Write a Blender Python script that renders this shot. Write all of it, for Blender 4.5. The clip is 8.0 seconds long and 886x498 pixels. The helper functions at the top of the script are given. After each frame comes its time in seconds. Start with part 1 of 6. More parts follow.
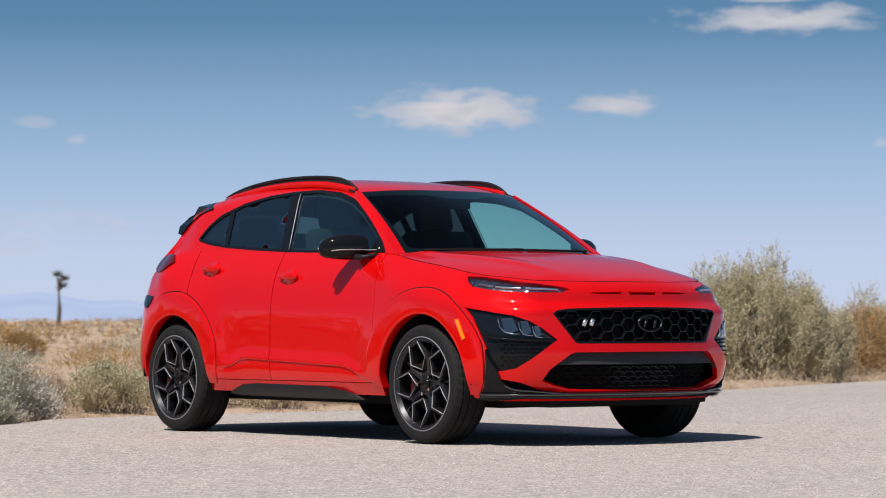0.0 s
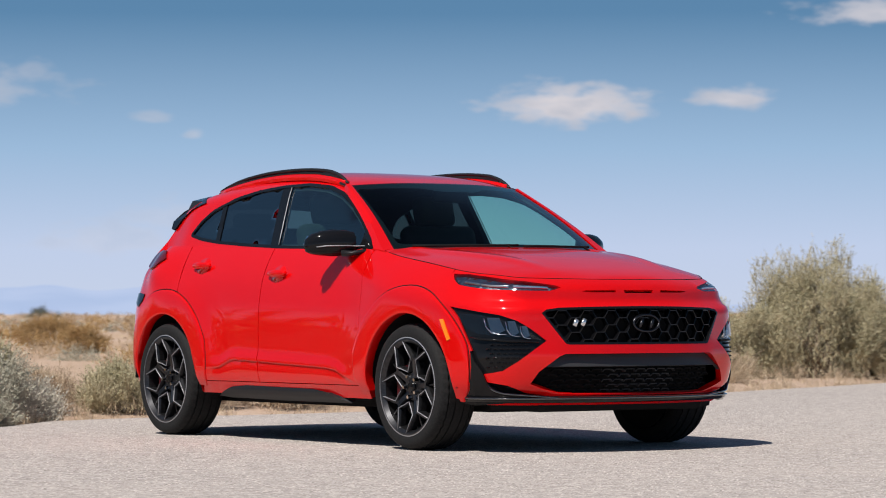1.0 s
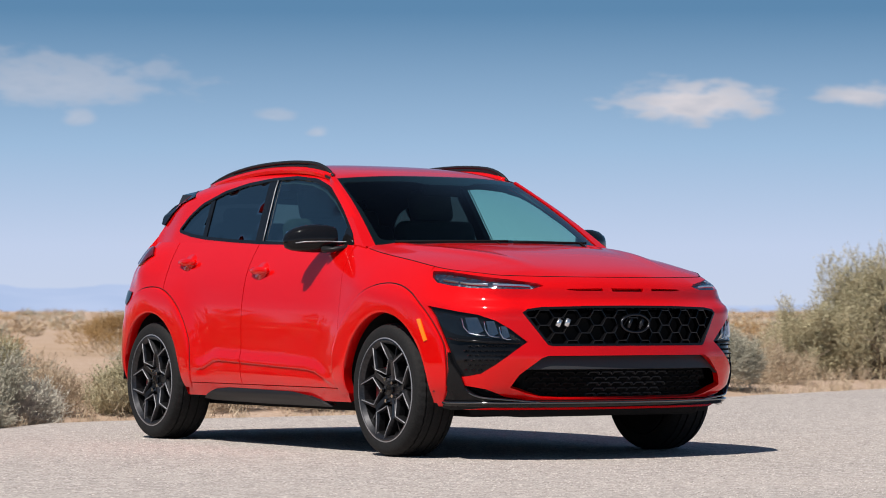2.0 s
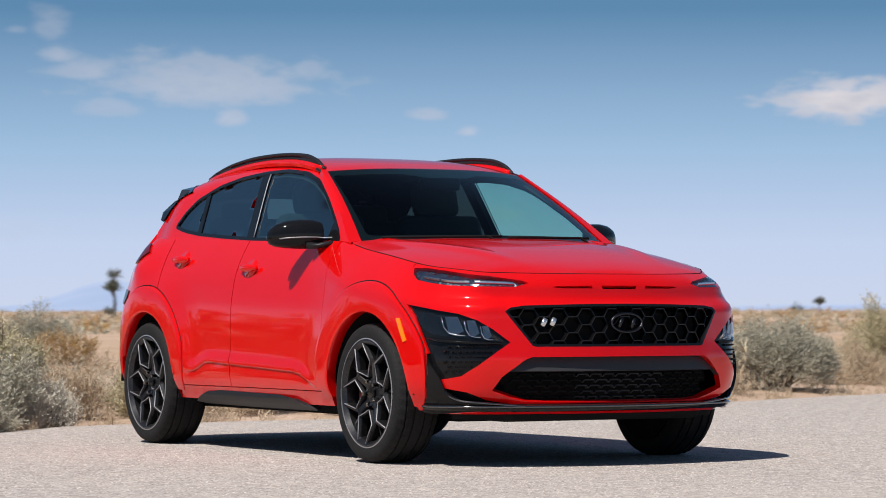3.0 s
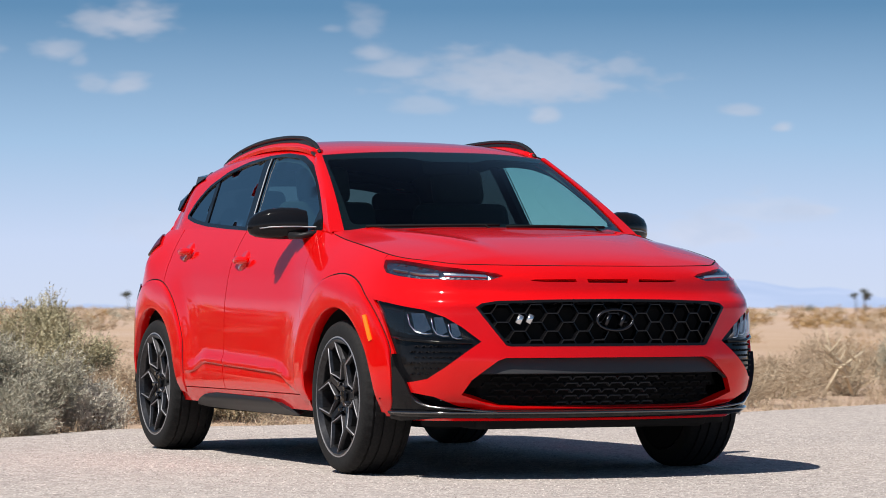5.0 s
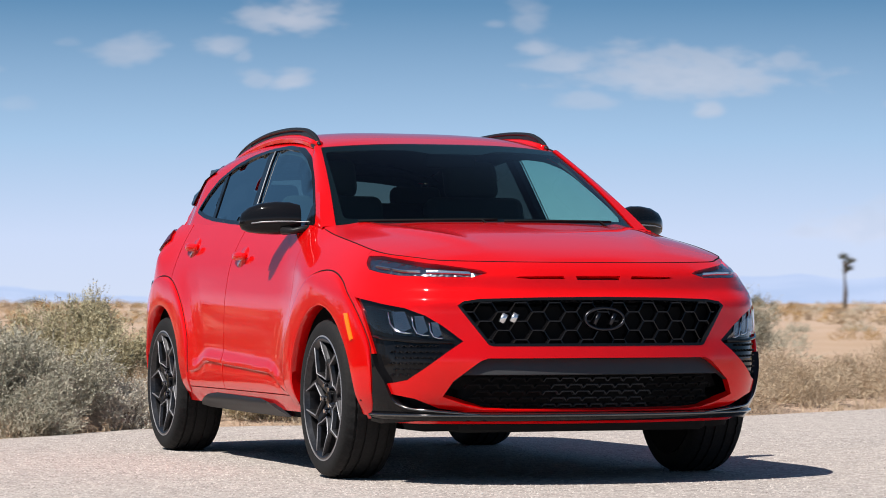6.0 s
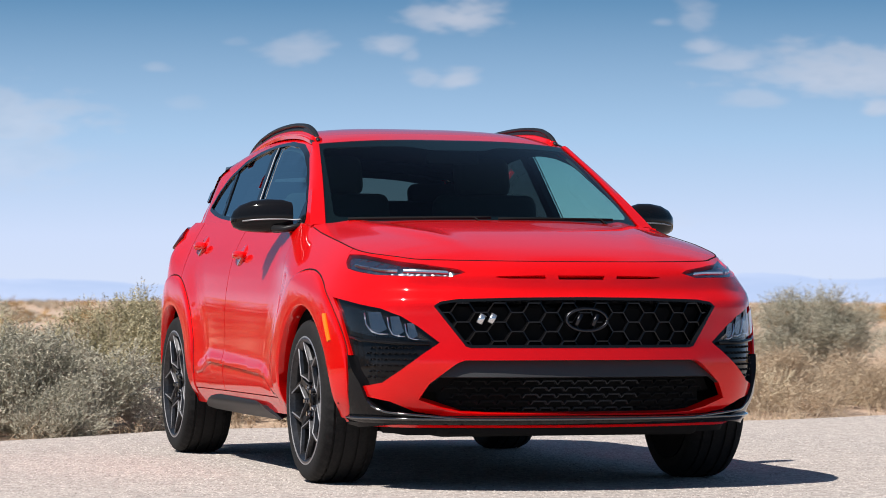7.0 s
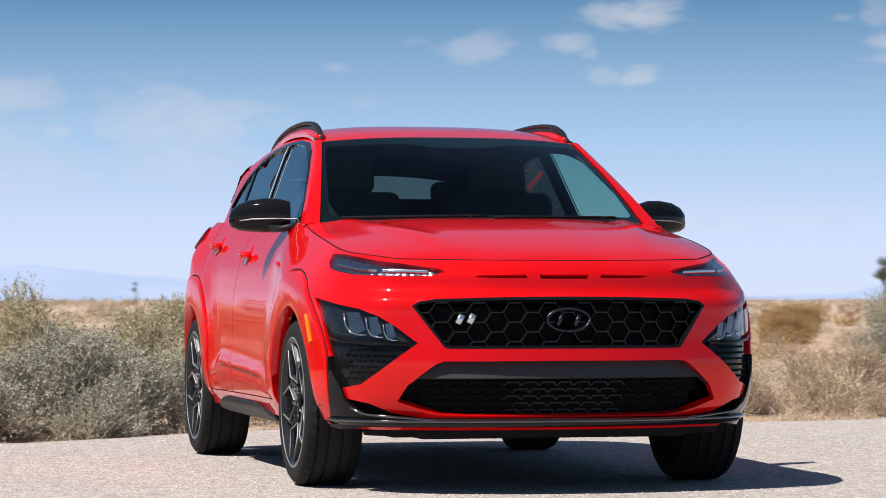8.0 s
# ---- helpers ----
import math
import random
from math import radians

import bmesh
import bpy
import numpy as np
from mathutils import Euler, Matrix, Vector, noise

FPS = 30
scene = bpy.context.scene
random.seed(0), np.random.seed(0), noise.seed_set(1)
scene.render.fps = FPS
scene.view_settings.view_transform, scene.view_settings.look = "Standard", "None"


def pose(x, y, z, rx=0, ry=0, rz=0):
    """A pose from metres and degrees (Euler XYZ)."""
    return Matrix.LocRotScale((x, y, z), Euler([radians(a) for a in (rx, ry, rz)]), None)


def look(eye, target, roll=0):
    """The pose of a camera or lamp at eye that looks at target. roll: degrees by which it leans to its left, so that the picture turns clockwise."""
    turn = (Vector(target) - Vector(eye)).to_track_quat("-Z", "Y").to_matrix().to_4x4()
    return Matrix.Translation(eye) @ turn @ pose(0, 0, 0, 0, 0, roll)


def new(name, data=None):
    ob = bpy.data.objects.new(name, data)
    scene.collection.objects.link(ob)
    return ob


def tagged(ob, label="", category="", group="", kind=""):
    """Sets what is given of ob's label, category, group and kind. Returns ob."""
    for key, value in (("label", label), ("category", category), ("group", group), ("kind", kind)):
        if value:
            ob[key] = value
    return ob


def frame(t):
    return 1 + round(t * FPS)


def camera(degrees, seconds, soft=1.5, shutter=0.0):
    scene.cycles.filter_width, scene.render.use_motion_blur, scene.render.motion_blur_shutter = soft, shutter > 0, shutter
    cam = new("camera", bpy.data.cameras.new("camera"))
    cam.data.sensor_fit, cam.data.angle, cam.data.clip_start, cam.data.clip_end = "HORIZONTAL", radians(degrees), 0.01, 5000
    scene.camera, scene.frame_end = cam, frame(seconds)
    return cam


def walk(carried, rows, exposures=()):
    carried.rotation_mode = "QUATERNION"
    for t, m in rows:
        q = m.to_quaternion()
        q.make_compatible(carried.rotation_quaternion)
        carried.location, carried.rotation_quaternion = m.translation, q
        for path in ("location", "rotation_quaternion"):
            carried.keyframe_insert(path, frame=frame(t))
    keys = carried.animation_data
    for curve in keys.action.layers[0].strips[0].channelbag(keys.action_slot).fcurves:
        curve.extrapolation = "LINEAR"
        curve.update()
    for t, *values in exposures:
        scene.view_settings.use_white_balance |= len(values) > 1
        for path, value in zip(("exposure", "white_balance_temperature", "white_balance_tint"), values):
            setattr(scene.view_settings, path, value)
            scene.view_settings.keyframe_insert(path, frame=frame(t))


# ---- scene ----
from mathutils.geometry import delaunay_2d_cdt

cam = camera(16.9, 8.0, soft=0.5, shutter=0.8)
cam.data.dof.use_dof, cam.data.dof.focus_distance, cam.data.dof.aperture_fstop = True, 13.5, 9.0
PATH = [
    (0, (13.319, -10.7, 0.677), (11.718, -9.502, 0.726), -0.1),
    (0.5, (13.181, -10.216, 0.707), (11.56, -9.046, 0.753), -0.1),
    (1, (13.067, -9.662, 0.707), (11.421, -8.527, 0.752), -0.1),
    (1.5, (12.937, -9.147, 0.716), (11.269, -8.044, 0.76), -0.0),
    (3, (12.582, -7.525, 0.715), (10.838, -6.546, 0.758), -0.1),
    (3.5, (12.469, -7.032, 0.717), (10.701, -6.098, 0.759), -0.1),
    (4, (12.345, -6.545, 0.716), (10.553, -5.657, 0.758), -0.1),
    (4.5, (12.223, -6.06, 0.708), (10.408, -5.22, 0.75), -0.1),
    (6, (11.91, -4.717, 0.722), (10.033, -4.028, 0.76), 0.0),
    (6.5, (11.858, -4.306, 0.727), (9.963, -3.669, 0.764), 0.0),
    (7, (11.82, -3.897, 0.729), (9.907, -3.314, 0.766), 0.1),
    (7.5, (11.817, -3.493, 0.733), (9.888, -2.968, 0.769), -0.0),
    (8, (11.827, -3.099, 0.735), (9.882, -2.632, 0.771), -0.1),
]
walk(cam, [(t, look(e, g, r)) for t, e, g, r in PATH], [(0, 0.12), (4, 0.24), (8, 0.40)])


# ---- light ----
SUN = Vector((0.20, -0.53, 0.83)).normalized()
world = bpy.data.worlds.new("desert_sky")
scene.world = world
world.use_nodes = True


def node(tree, kind, **inputs):
    """A node with its inputs set by name or number; a socket as a value makes a link."""
    n = tree.nodes.new(kind)
    for key, value in inputs.items():
        key = int(key[1:]) if key[0] == "_" and key[1:].isdigit() else key.replace("_", " ")
        if isinstance(value, bpy.types.NodeSocket):
            tree.links.new(value, n.inputs[key])
        else:
            n.inputs[key].default_value = value
    return n


def maths(tree, op, a, b=0.0, clamp=False):
    n = node(tree, "ShaderNodeMath", _0=a, _1=b)
    n.operation, n.use_clamp = op, clamp
    return n.outputs[0]


def ramp(tree, fac, stops):
    n = node(tree, "ShaderNodeValToRGB", Fac=fac)
    while len(n.color_ramp.elements) < len(stops):
        n.color_ramp.elements.new(0.5)
    for e, (pos, col) in zip(n.color_ramp.elements, stops):
        e.position, e.color = pos, (*col, 1) if len(col) == 3 else col
    return n.outputs[0]


def mix(tree, fac, a, b, blend="MIX"):
    n = tree.nodes.new("ShaderNodeMix")
    n.data_type, n.blend_type = "RGBA", blend
    for key, value in ((0, fac), (6, a), (7, b)):
        if isinstance(value, bpy.types.NodeSocket):
            tree.links.new(value, n.inputs[key])
        else:
            n.inputs[key].default_value = value if key == 0 else (*value, 1)
    return n.outputs[2]


# clouds: azimuth, elevation, half width, half height (degrees), cover
CLOUDS = [
    (143.02, 3.98, 1.84, 0.54, 1.00), (143.30, 4.14, 1.16, 0.37, 1.00), (139.83, 4.12, 0.92, 0.29, 0.90), (136.80, 5.71, 2.02, 0.40, 0.95),
    (136.84, 6.13, 1.07, 0.11, 0.60), (150.18, 3.47, 0.26, 0.17, 0.40), (149.65, 1.89, 0.71, 0.16, 0.30), (134.82, 3.38, 0.20, 0.15, 0.50),
    (155.20, 4.31, 2.74, 0.71, 0.80), (157.50, 4.59, 0.93, 0.31, 0.65), (157.07, 3.93, 0.81, 0.32, 0.50), (154.75, 3.73, 0.41, 0.25, 0.75),
    (153.30, 4.64, 0.39, 0.25, 0.55), (158.20, 5.45, 0.49, 0.44, 0.45), (158.86, 5.40, 0.31, 0.16, 0.35), (162.73, 5.45, 1.07, 0.47, 0.90),
    (162.77, 4.28, 0.53, 0.33, 0.75), (163.36, 4.32, 0.46, 0.25, 0.50), (163.66, 4.77, 0.23, 0.19, 0.40), (165.86, 4.81, 0.81, 0.47, 0.60),
    (164.09, 4.93, 0.51, 0.32, 0.65), (167.05, 5.01, 0.33, 0.12, 0.20), (168.55, 4.47, 0.33, 0.10, 0.25), (168.57, 4.50, 0.25, 0.12, 0.35),
    (168.06, 3.82, 0.54, 0.24, 0.22), (171.50, 3.42, 2.12, 0.90, 0.60), (175.10, 3.89, 1.41, 0.60, 0.62), (173.87, 3.24, 0.37, 0.22, 0.45),
    (171.42, 2.75, 1.75, 1.06, 0.35), (175.42, 2.52, 2.71, 1.31, 0.40), (158.04, 4.91, 0.43, 0.29, 0.60), (150.98, 3.79, 0.41, 0.18, 0.35),
    (150.61, 1.86, 1.42, 0.44, 0.22), (159.59, 1.61, 1.94, 0.41, 0.20), (151.78, 1.44, 1.81, 0.53, 0.25), (161.73, 1.57, 2.36, 0.64, 0.20),
]


def build_world():
    tree = world.node_tree
    tree.nodes.clear()
    way = tree.nodes.new("ShaderNodeTexCoord").outputs["Generated"]
    sep = node(tree, "ShaderNodeSeparateXYZ", Vector=way)
    x, y, z = sep.outputs
    az = maths(tree, "MULTIPLY", maths(tree, "ARCTAN2", y, x), 57.29578)
    el = maths(tree, "MULTIPLY", maths(tree, "ARCSINE", z), 57.29578)
    sky = tree.nodes.new("ShaderNodeTexSky")
    sky.sky_type, sky.sun_disc = "NISHITA", False
    sky.sun_elevation, sky.sun_rotation = math.asin(SUN.z), math.atan2(SUN.x, SUN.y)
    sky.altitude, sky.air_density, sky.dust_density, sky.ozone_density = 700, 1.0, 0.6, 2.0
    up = node(tree, "ShaderNodeMapRange", Value=el, From_Min=10.0, From_Max=48.0)
    up.interpolation_type = "SMOOTHSTEP"
    # the clear blue deepens fast above the pale, dusty horizon
    low = ramp(tree, maths(tree, "MULTIPLY", el, 0.1, True),
               [(0.0, SKY_LOW), (0.13, SKY_LOW2), (0.32, SKY_MID), (0.58, SKY_HIGH), (1.0, SKY_TOP)])
    high = mix(tree, 1.0, sky.outputs[0], (SKY_GAIN, SKY_GAIN, SKY_GAIN), "MULTIPLY")
    clear = mix(tree, up.outputs[0], low, high)
    flat = node(tree, "ShaderNodeCombineXYZ", X=az, Y=maths(tree, "MULTIPLY", el, 2.4), Z=0.0)
    puff = node(tree, "ShaderNodeTexNoise", Vector=flat.outputs[0], Scale=1.25, Detail=4.0, Roughness=0.55)
    wisp = node(tree, "ShaderNodeTexNoise", Vector=flat.outputs[0], Scale=0.55, Detail=3.0)
    wob = maths(tree, "SUBTRACT", puff.outputs[0], 0.5)
    wob2 = maths(tree, "SUBTRACT", wisp.outputs[0], 0.5)
    total = None
    for a, e, w, h, cover in CLOUDS:
        cover *= 0.55 if a > 153 else 1.0
        dx = maths(tree, "DIVIDE", maths(tree, "SUBTRACT", az, a), w)
        dy = maths(tree, "DIVIDE", maths(tree, "SUBTRACT", el, e), h)
        # flat bases: the lower half falls off faster
        dy = maths(tree, "MAXIMUM", dy, maths(tree, "MULTIPLY", dy, -1.7))
        r = maths(tree, "SQRT", maths(tree, "ADD", maths(tree, "MULTIPLY", dx, dx), maths(tree, "MULTIPLY", dy, dy)))
        r = maths(tree, "ADD", r, maths(tree, "MULTIPLY", wob, 1.9))
        r = maths(tree, "ADD", r, maths(tree, "MULTIPLY", wob2, 0.8))
        body = node(tree, "ShaderNodeMapRange", Value=r, From_Min=1.1, From_Max=0.3, To_Max=cover)
        body.interpolation_type = "SMOOTHSTEP"
        total = body.outputs[0] if total is None else maths(tree, "MAXIMUM", total, body.outputs[0])
    shade = node(tree, "ShaderNodeMapRange", Value=puff.outputs[0], From_Min=0.35, From_Max=0.65)
    white = mix(tree, shade.outputs[0], CLOUD_DIM, CLOUD_LIT)
    colour = mix(tree, total, clear, white)
    back = node(tree, "ShaderNodeBackground", Color=colour, Strength=SKY_STRENGTH)
    out = tree.nodes.new("ShaderNodeOutputWorld")
    tree.links.new(back.outputs[0], out.inputs[0])


SKY_STRENGTH = 0.105
SKY_GAIN = 0.6
SKY_LOW, SKY_LOW2, SKY_MID = (5.0, 5.6, 7.0), (4.6, 5.4, 7.1), (2.9, 4.3, 6.1)
SKY_HIGH, SKY_TOP = (0.95, 2.1, 3.6), (0.6, 1.5, 2.8)
CLOUD_LIT, CLOUD_DIM = (6.0, 5.7, 6.0), (4.6, 4.7, 5.3)
build_world()

sun = new("sun", bpy.data.lights.new("sun", "SUN"))
sun.data.energy, sun.data.angle, sun.data.color = 5.0, radians(0.55), (1.0, 0.95, 0.88)
sun.matrix_world = look(SUN * 50, (0, 0, 0))


# ---- materials ----
def material(name, colour=(0.5, 0.5, 0.5), rough=0.5, metal=0.0, **more):
    m = bpy.data.materials.new(name)
    m.use_nodes = True
    b = m.node_tree.nodes["Principled BSDF"]
    b.inputs["Base Color"].default_value = (*colour, 1)
    b.inputs["Roughness"].default_value = rough
    b.inputs["Metallic"].default_value = metal
    for key, value in more.items():
        b.inputs[key.replace("_", " ")].default_value = value
    return m


def shader(m):
    return m.node_tree, m.node_tree.nodes["Principled BSDF"]


def speckle(m, a, b, scale, lo=0.4, hi=0.6, bump=0.0, detail=4.0, depth=0.01, random_amount=0.0):
    """Two colours by noise in object space, with relief."""
    tree, bsdf = shader(m)
    at = tree.nodes.new("ShaderNodeTexCoord").outputs["Object"]
    n = node(tree, "ShaderNodeTexNoise", Vector=at, Scale=scale, Detail=detail, Roughness=0.6)
    col = ramp(tree, n.outputs[0], [(lo, a), (hi, b)])
    big = node(tree, "ShaderNodeTexNoise", Vector=at, Scale=scale * 0.07, Detail=2.0)
    col = mix(tree, 0.35, col, mix(tree, big.outputs[0], a, b), "MIX")
    if random_amount:
        rnd = tree.nodes.new("ShaderNodeObjectInfo").outputs["Random"]
        col = mix(tree, random_amount, col, ramp(tree, rnd, [(0, a), (1, b)]))
    tree.links.new(col, bsdf.inputs["Base Color"])
    if bump:
        bp = node(tree, "ShaderNodeBump", Strength=bump, Distance=depth, Height=n.outputs[0])
        tree.links.new(bp.outputs[0], bsdf.inputs["Normal"])
    return m


def paint():
    m = material("red_paint", (0.70, 0.006, 0.008), 0.36, 0.3, Coat_Weight=1.0, Coat_Roughness=0.03, Coat_IOR=1.45, Specular_IOR_Level=0.0)
    tree, bsdf = shader(m)
    at = tree.nodes.new("ShaderNodeTexCoord").outputs["Object"]
    flake = node(tree, "ShaderNodeTexNoise", Vector=at, Scale=900.0, Detail=1.0)
    col = ramp(tree, flake.outputs[0], [(0.35, (0.66, 0.0016, 0.0020)), (0.7, (0.84, 0.0030, 0.0036))])
    dust = node(tree, "ShaderNodeTexNoise", Vector=at, Scale=5.0, Detail=5.0)
    dusty = node(tree, "ShaderNodeMapRange", Value=dust.outputs[0], From_Min=0.45, From_Max=0.8, To_Max=0.005)
    col = mix(tree, dusty.outputs[0], col, (0.45, 0.33, 0.24))
    tree.links.new(col, bsdf.inputs["Base Color"])
    rough = node(tree, "ShaderNodeMapRange", Value=dust.outputs[0], From_Min=0.3, From_Max=0.8, To_Min=0.02, To_Max=0.07)
    tree.links.new(rough.outputs[0], bsdf.inputs["Coat Roughness"])
    return m


def glass(name, tint, rough=0.0, rise=3.8, least=0.06):
    """Thin tinted pane: what passes straight through, with the gloss of its surface."""
    m = bpy.data.materials.new(name)
    m.use_nodes = True
    tree = m.node_tree
    tree.nodes.clear()
    clear = node(tree, "ShaderNodeBsdfTransparent", Color=(*tint, 1))
    gloss = node(tree, "ShaderNodeBsdfGlossy", Roughness=rough, Color=(1, 1, 1, 1))
    face = tree.nodes.new("ShaderNodeLayerWeight").outputs["Facing"]
    power = maths(tree, "MULTIPLY", maths(tree, "POWER", face, rise), 0.93)
    both = node(tree, "ShaderNodeMixShader", Fac=maths(tree, "ADD", power, least), _1=clear.outputs[0], _2=gloss.outputs[0])
    out = tree.nodes.new("ShaderNodeOutputMaterial")
    tree.links.new(both.outputs[0], out.inputs[0])
    return m


RED = paint()
BLACK_GLOSS = material("gloss_black_plastic", (0.007, 0.007, 0.008), 0.06, Specular_IOR_Level=0.22)
BLACK_SATIN = speckle(material("satin_black_plastic", rough=0.42, Specular_IOR_Level=0.22), (0.010, 0.010, 0.011), (0.016, 0.016, 0.018), 400, bump=0.1, depth=0.0005)
GREY_PLASTIC = speckle(material("dark_grey_plastic", rough=0.5), (0.020, 0.020, 0.022), (0.030, 0.030, 0.032), 300, bump=0.15, depth=0.0005)
INTAKE_GREY = material("grey_intake_plastic", (0.026, 0.026, 0.028), 0.48, Specular_IOR_Level=0.3)
UNDER = material("dark_underbody", (0.010, 0.010, 0.0105), 0.9, Specular_IOR_Level=0.12)
LINING = material("dark_cabin_lining", (0.018, 0.017, 0.020), 0.85)
CLOTH = speckle(material("dark_seat_cloth", rough=0.9), (0.010, 0.010, 0.012), (0.022, 0.022, 0.025), 350, bump=0.3, depth=0.001)
CHROME = material("bright_chrome", (0.75, 0.75, 0.77), 0.08, 1.0)
STEEL = material("machined_alloy", (0.36, 0.36, 0.38), 0.62, 0.9)
ALLOY = speckle(material("dark_alloy", rough=0.32, metal=0.85), (0.035, 0.035, 0.038), (0.058, 0.058, 0.062), 60, depth=0.0004)
RUBBER = speckle(material("tyre_rubber", rough=0.8, Specular_IOR_Level=0.25), (0.007, 0.007, 0.0078), (0.014, 0.0138, 0.014), 90, bump=0.3, depth=0.001)
DISC = material("brake_disc_steel", (0.08, 0.078, 0.075), 0.5, 1.0)
CALIPER = material("red_caliper_paint", (0.09, 0.003, 0.005), 0.45)
LENS = glass("clear_lens", (0.86, 0.88, 0.90), rise=4.6, least=0.035)
SCREEN = glass("windscreen_glass", (0.57, 0.80, 0.745), rise=6.0, least=0.022)
PANE = glass("green_tinted_glass", (0.50, 0.78, 0.735), rise=3.2)
PRIVACY = glass("dark_tinted_glass", (0.065, 0.078, 0.082), rise=3.0)
REAR_PANE = glass("grey_tinted_glass", (0.13, 0.15, 0.155))
FRIT = material("black_glass_edge", (0.009, 0.009, 0.011), 0.06, Specular_IOR_Level=0.25)
AMBER = material("amber_plastic", (0.85, 0.22, 0.01), 0.2, Coat_Weight=0.6)
TAIL = material("red_lamp_plastic", (0.10, 0.003, 0.004), 0.12, Coat_Weight=0.2, Specular_IOR_Level=0.3)
LAMP_INNER = material("lamp_reflector", (0.62, 0.64, 0.68), 0.16, 1.0)
DARK_CHROME = material("dark_chrome", (0.05, 0.05, 0.056), 0.30, 1.0)
LAMP_MID = material("smoked_lamp_reflector", (0.20, 0.21, 0.23), 0.22, 1.0)
LAMP_SMOKE = material("smoky_lamp_facets", (0.34, 0.36, 0.39), 0.2, 1.0)
LAMP_DARK = material("lamp_housing", (0.016, 0.017, 0.02), 0.25)
LIP_GLOSS = material("gloss_black_lip", (0.006, 0.006, 0.007), 0.14, Coat_Weight=1.0, Coat_Roughness=0.08, Coat_IOR=1.9)
GRILLE_BLACK = material("gloss_black_grille", (0.005, 0.005, 0.006), 0.10, Specular_IOR_Level=0.3)
SILVER = material("silver_badge", (0.72, 0.73, 0.75), 0.25, 0.9)


# ---- mesh helpers ----
def part(name, bm, mat, parent=None, label="", smooth=True):
    """Links a bmesh as one mesh object under a thing or a part."""
    me = bpy.data.meshes.new(name)
    bm.to_mesh(me)
    bm.free()
    for m in mat if isinstance(mat, (list, tuple)) else [mat]:
        me.materials.append(m)
    if smooth:
        me.polygons.foreach_set("use_smooth", [True] * len(me.polygons))
    ob = new(name, me)
    if parent:
        ob.parent = parent
    return tagged(ob, label)


def closed(bm):
    bmesh.ops.recalc_face_normals(bm, faces=bm.faces[:])
    return bm


def harden(bm, degrees=38):
    bm.normal_update()
    for e in bm.edges:
        e.smooth = not (len(e.link_faces) != 2 or e.calc_face_angle(0) > radians(degrees))
    return bm


def inside(pts, poly):
    """Which of the points lie in the polygon."""
    x, y = pts[:, 0], pts[:, 1]
    res = np.zeros(len(pts), bool)
    for (x0, y0), (x1, y1) in zip(poly, np.roll(poly, -1, 0)):
        hit = (y0 > y) != (y1 > y)
        res ^= hit & (x < (x1 - x0) * (y - y0) / (y1 - y0 + 1e-12) + x0)
    return res


def dense(poly, step):
    out = []
    for a, b in zip(poly, poly[1:] + poly[:1]):
        n = max(1, int(math.hypot(b[0] - a[0], b[1] - a[1]) / step + 0.5))
        out += [(a[0] + (b[0] - a[0]) * i / n, a[1] + (b[1] - a[1]) * i / n) for i in range(n)]
    return out


def rounded(poly, radius, n=3):
    """A polygon with its corners cut to curves."""
    out = []
    k = len(poly)
    for i, p in enumerate(poly):
        p, a, b = (np.array(v, float) for v in (p, poly[i - 1], poly[(i + 1) % k]))
        da, db = np.linalg.norm(a - p), np.linalg.norm(b - p)
        r = min(radius, da * 0.45, db * 0.45)
        p0, p2 = p + (a - p) / da * r, p + (b - p) / db * r
        for j in range(n + 1):
            t = j / n
            out.append(tuple((1 - t) ** 2 * p0 + 2 * t * (1 - t) * p + t * t * p2))
    return out


